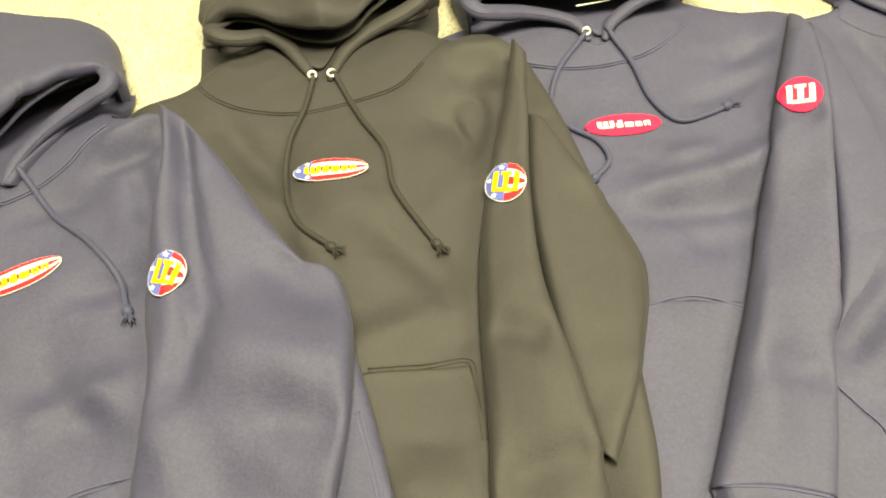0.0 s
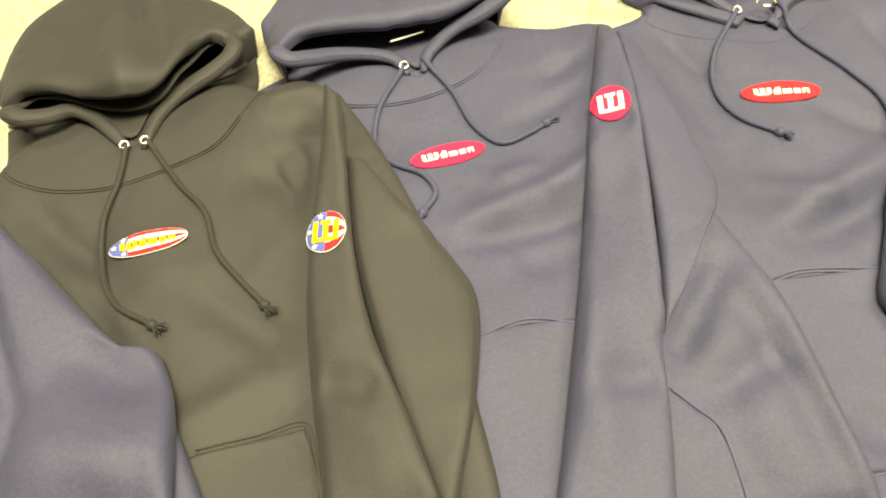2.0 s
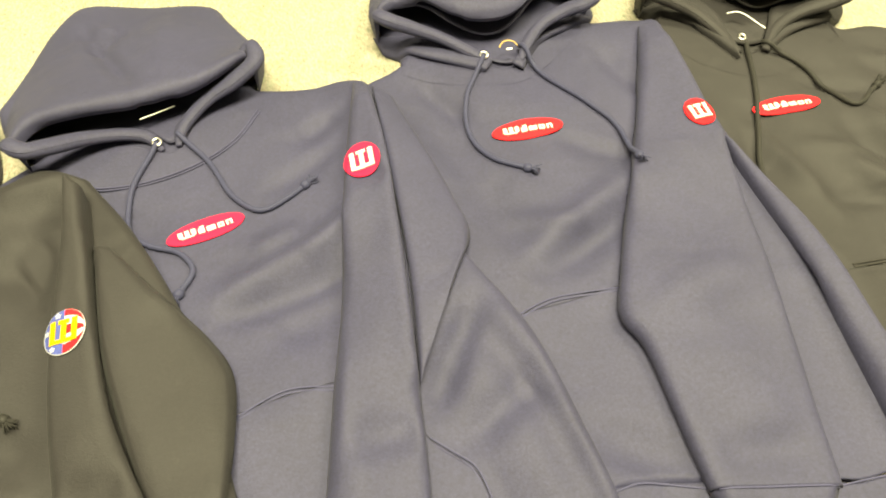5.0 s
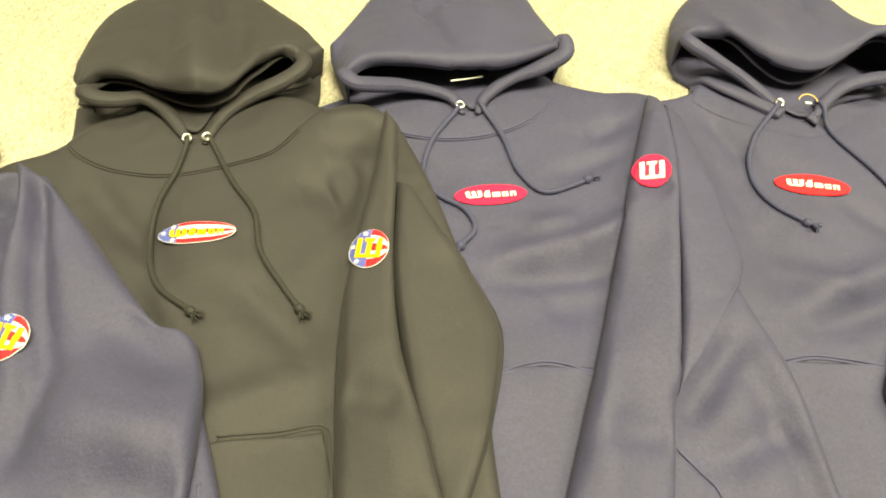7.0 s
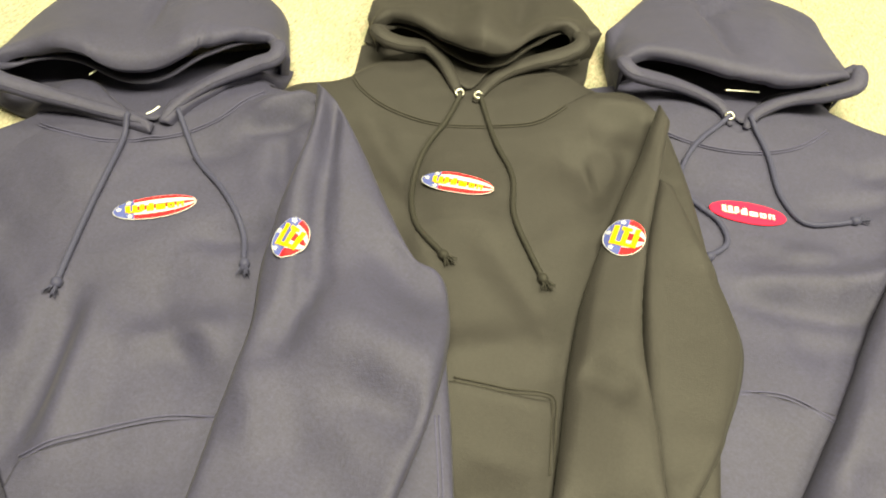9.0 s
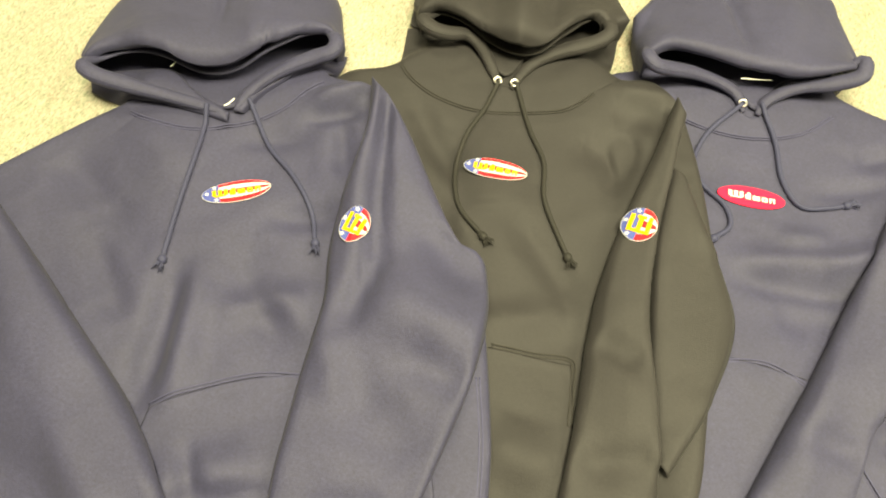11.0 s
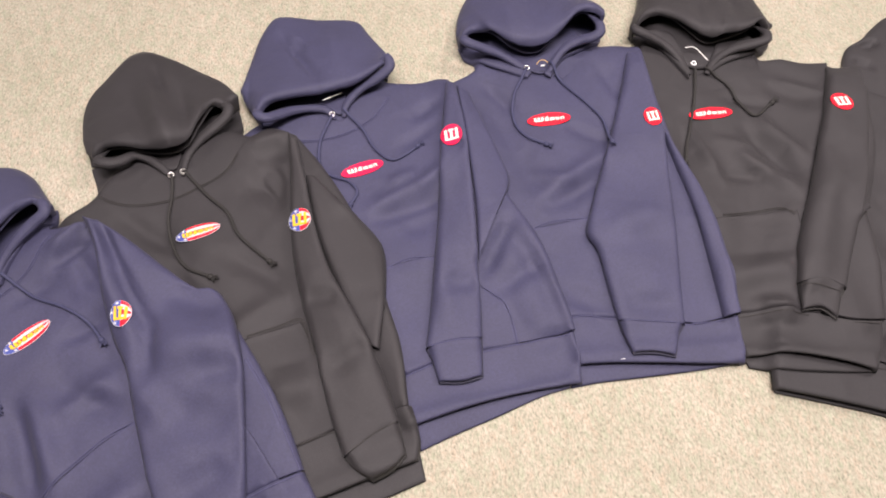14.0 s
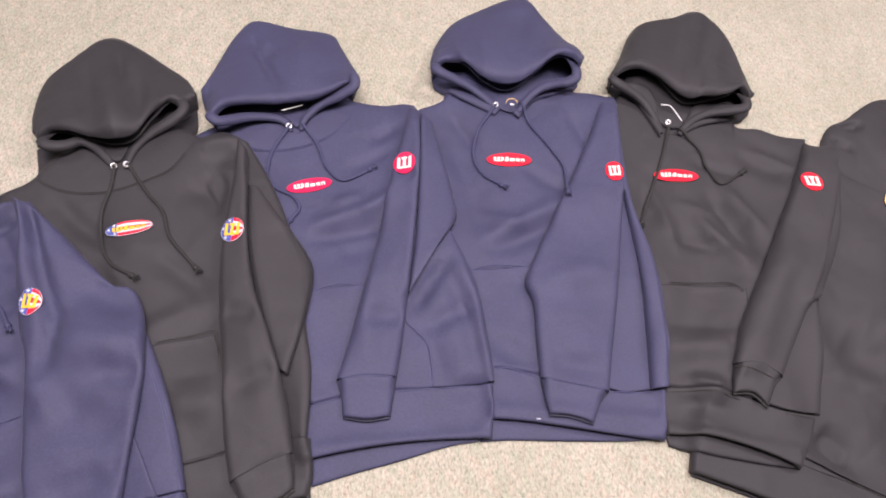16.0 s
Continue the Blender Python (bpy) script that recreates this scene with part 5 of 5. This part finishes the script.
g.panel("hood",
        top=[(-19.4, 11.1), (-18.4, 16.5), (-14.6, 24.0), (-8.4, 30.5), (-3.0, 34.2), (2.0, 33.1), (9.2, 27.9), (15.0, 23.0), (16.8, 18.0), (16.7, 12.3), (16.6, 7.5)],
        right=[(16.6, 7.5), (15.7, 6.9)],
        bottom=[(-18.4, 8.7), (-14.2, 9.5), (-8.6, 7.6), (-3.2, 4.6), (1.9, 4.4), (6.6, 5.9), (11.6, 8.3), (14.5, 8.7), (15.7, 6.9)],
        left=[(-19.4, 11.1), (-18.4, 8.7)])
g.band([(-0.5, -0.7), (-2.7, 0.5), (-5.4, 1.6), (-9.4, 3.1), (-13.9, 4.6), (-17.1, 5.7), (-18.6, 7.0), (-18.3, 8.2), (-15.9, 9.7), (-12.1, 9.8), (-8.3, 8.7), (-2.9, 5.7), (2.2, 5.4), (7.0, 7.1), (11.9, 9.2), (14.8, 9.3), (16.2, 6.5), (15.4, 5.2), (12.5, 5.1), (8.4, 4.7), (5.3, 3.7), (2.5, 1.9), (0.7, -0.4)])
g.cord([(-2.7, 0.5), (-4.6, -6.6), (-7.1, -14.0), (-9.1, -21.1)])
g.cord([(2.8, 0.9), (4.8, -6.3), (7.5, -11.5), (9.3, -16.9), (9.4, -21.8)])
g.tag([(-0.3, -1.0), (0.3, -0.7), (1.1, -0.0)], z=0.05)
g.tag([(-7.3, 7.2), (-6.5, 7.9)], z=0.045)
g.seam([(-10.7, -38.5), (-6.6, -37.6), (-1.7, -37.0), (2.2, -37.0), (7.6, -38.3)], double=1, under=1)
g.seam([(-7.9, -58.0), (-3.4, -57.2), (1.2, -57.5)], under=1)
g.seam([(12.1, -60.3), (17.8, -62.3), (21.4, -63.5)], under=1)
g.seam([(1.1, -59.7), (3.7, -60.2), (6.9, -61.4), (9.6, -63.1)])
g.seam([(-7.8, -53.1), (-10.4, -53.2), (-13.3, -55.8), (-15.8, -57.8)])
g.seam([(-13.2, 2.2), (-10.7, 0.3), (-6.9, -1.5), (-2.5, -2.2), (2.5, -1.8), (7.0, -0.5), (10.5, 1.4), (13.0, 2.3)], double=1)
g.seam([(26.0, -42.2), (24.9, -49.4), (22.8, -57.5), (21.2, -63.1)], double=1, under=1)
g.oval([(-4.1, -12.9), (4.5, -12.3)], style='flag')
g.round([(14.6, -21.7)], style='flag', a=0.0168)
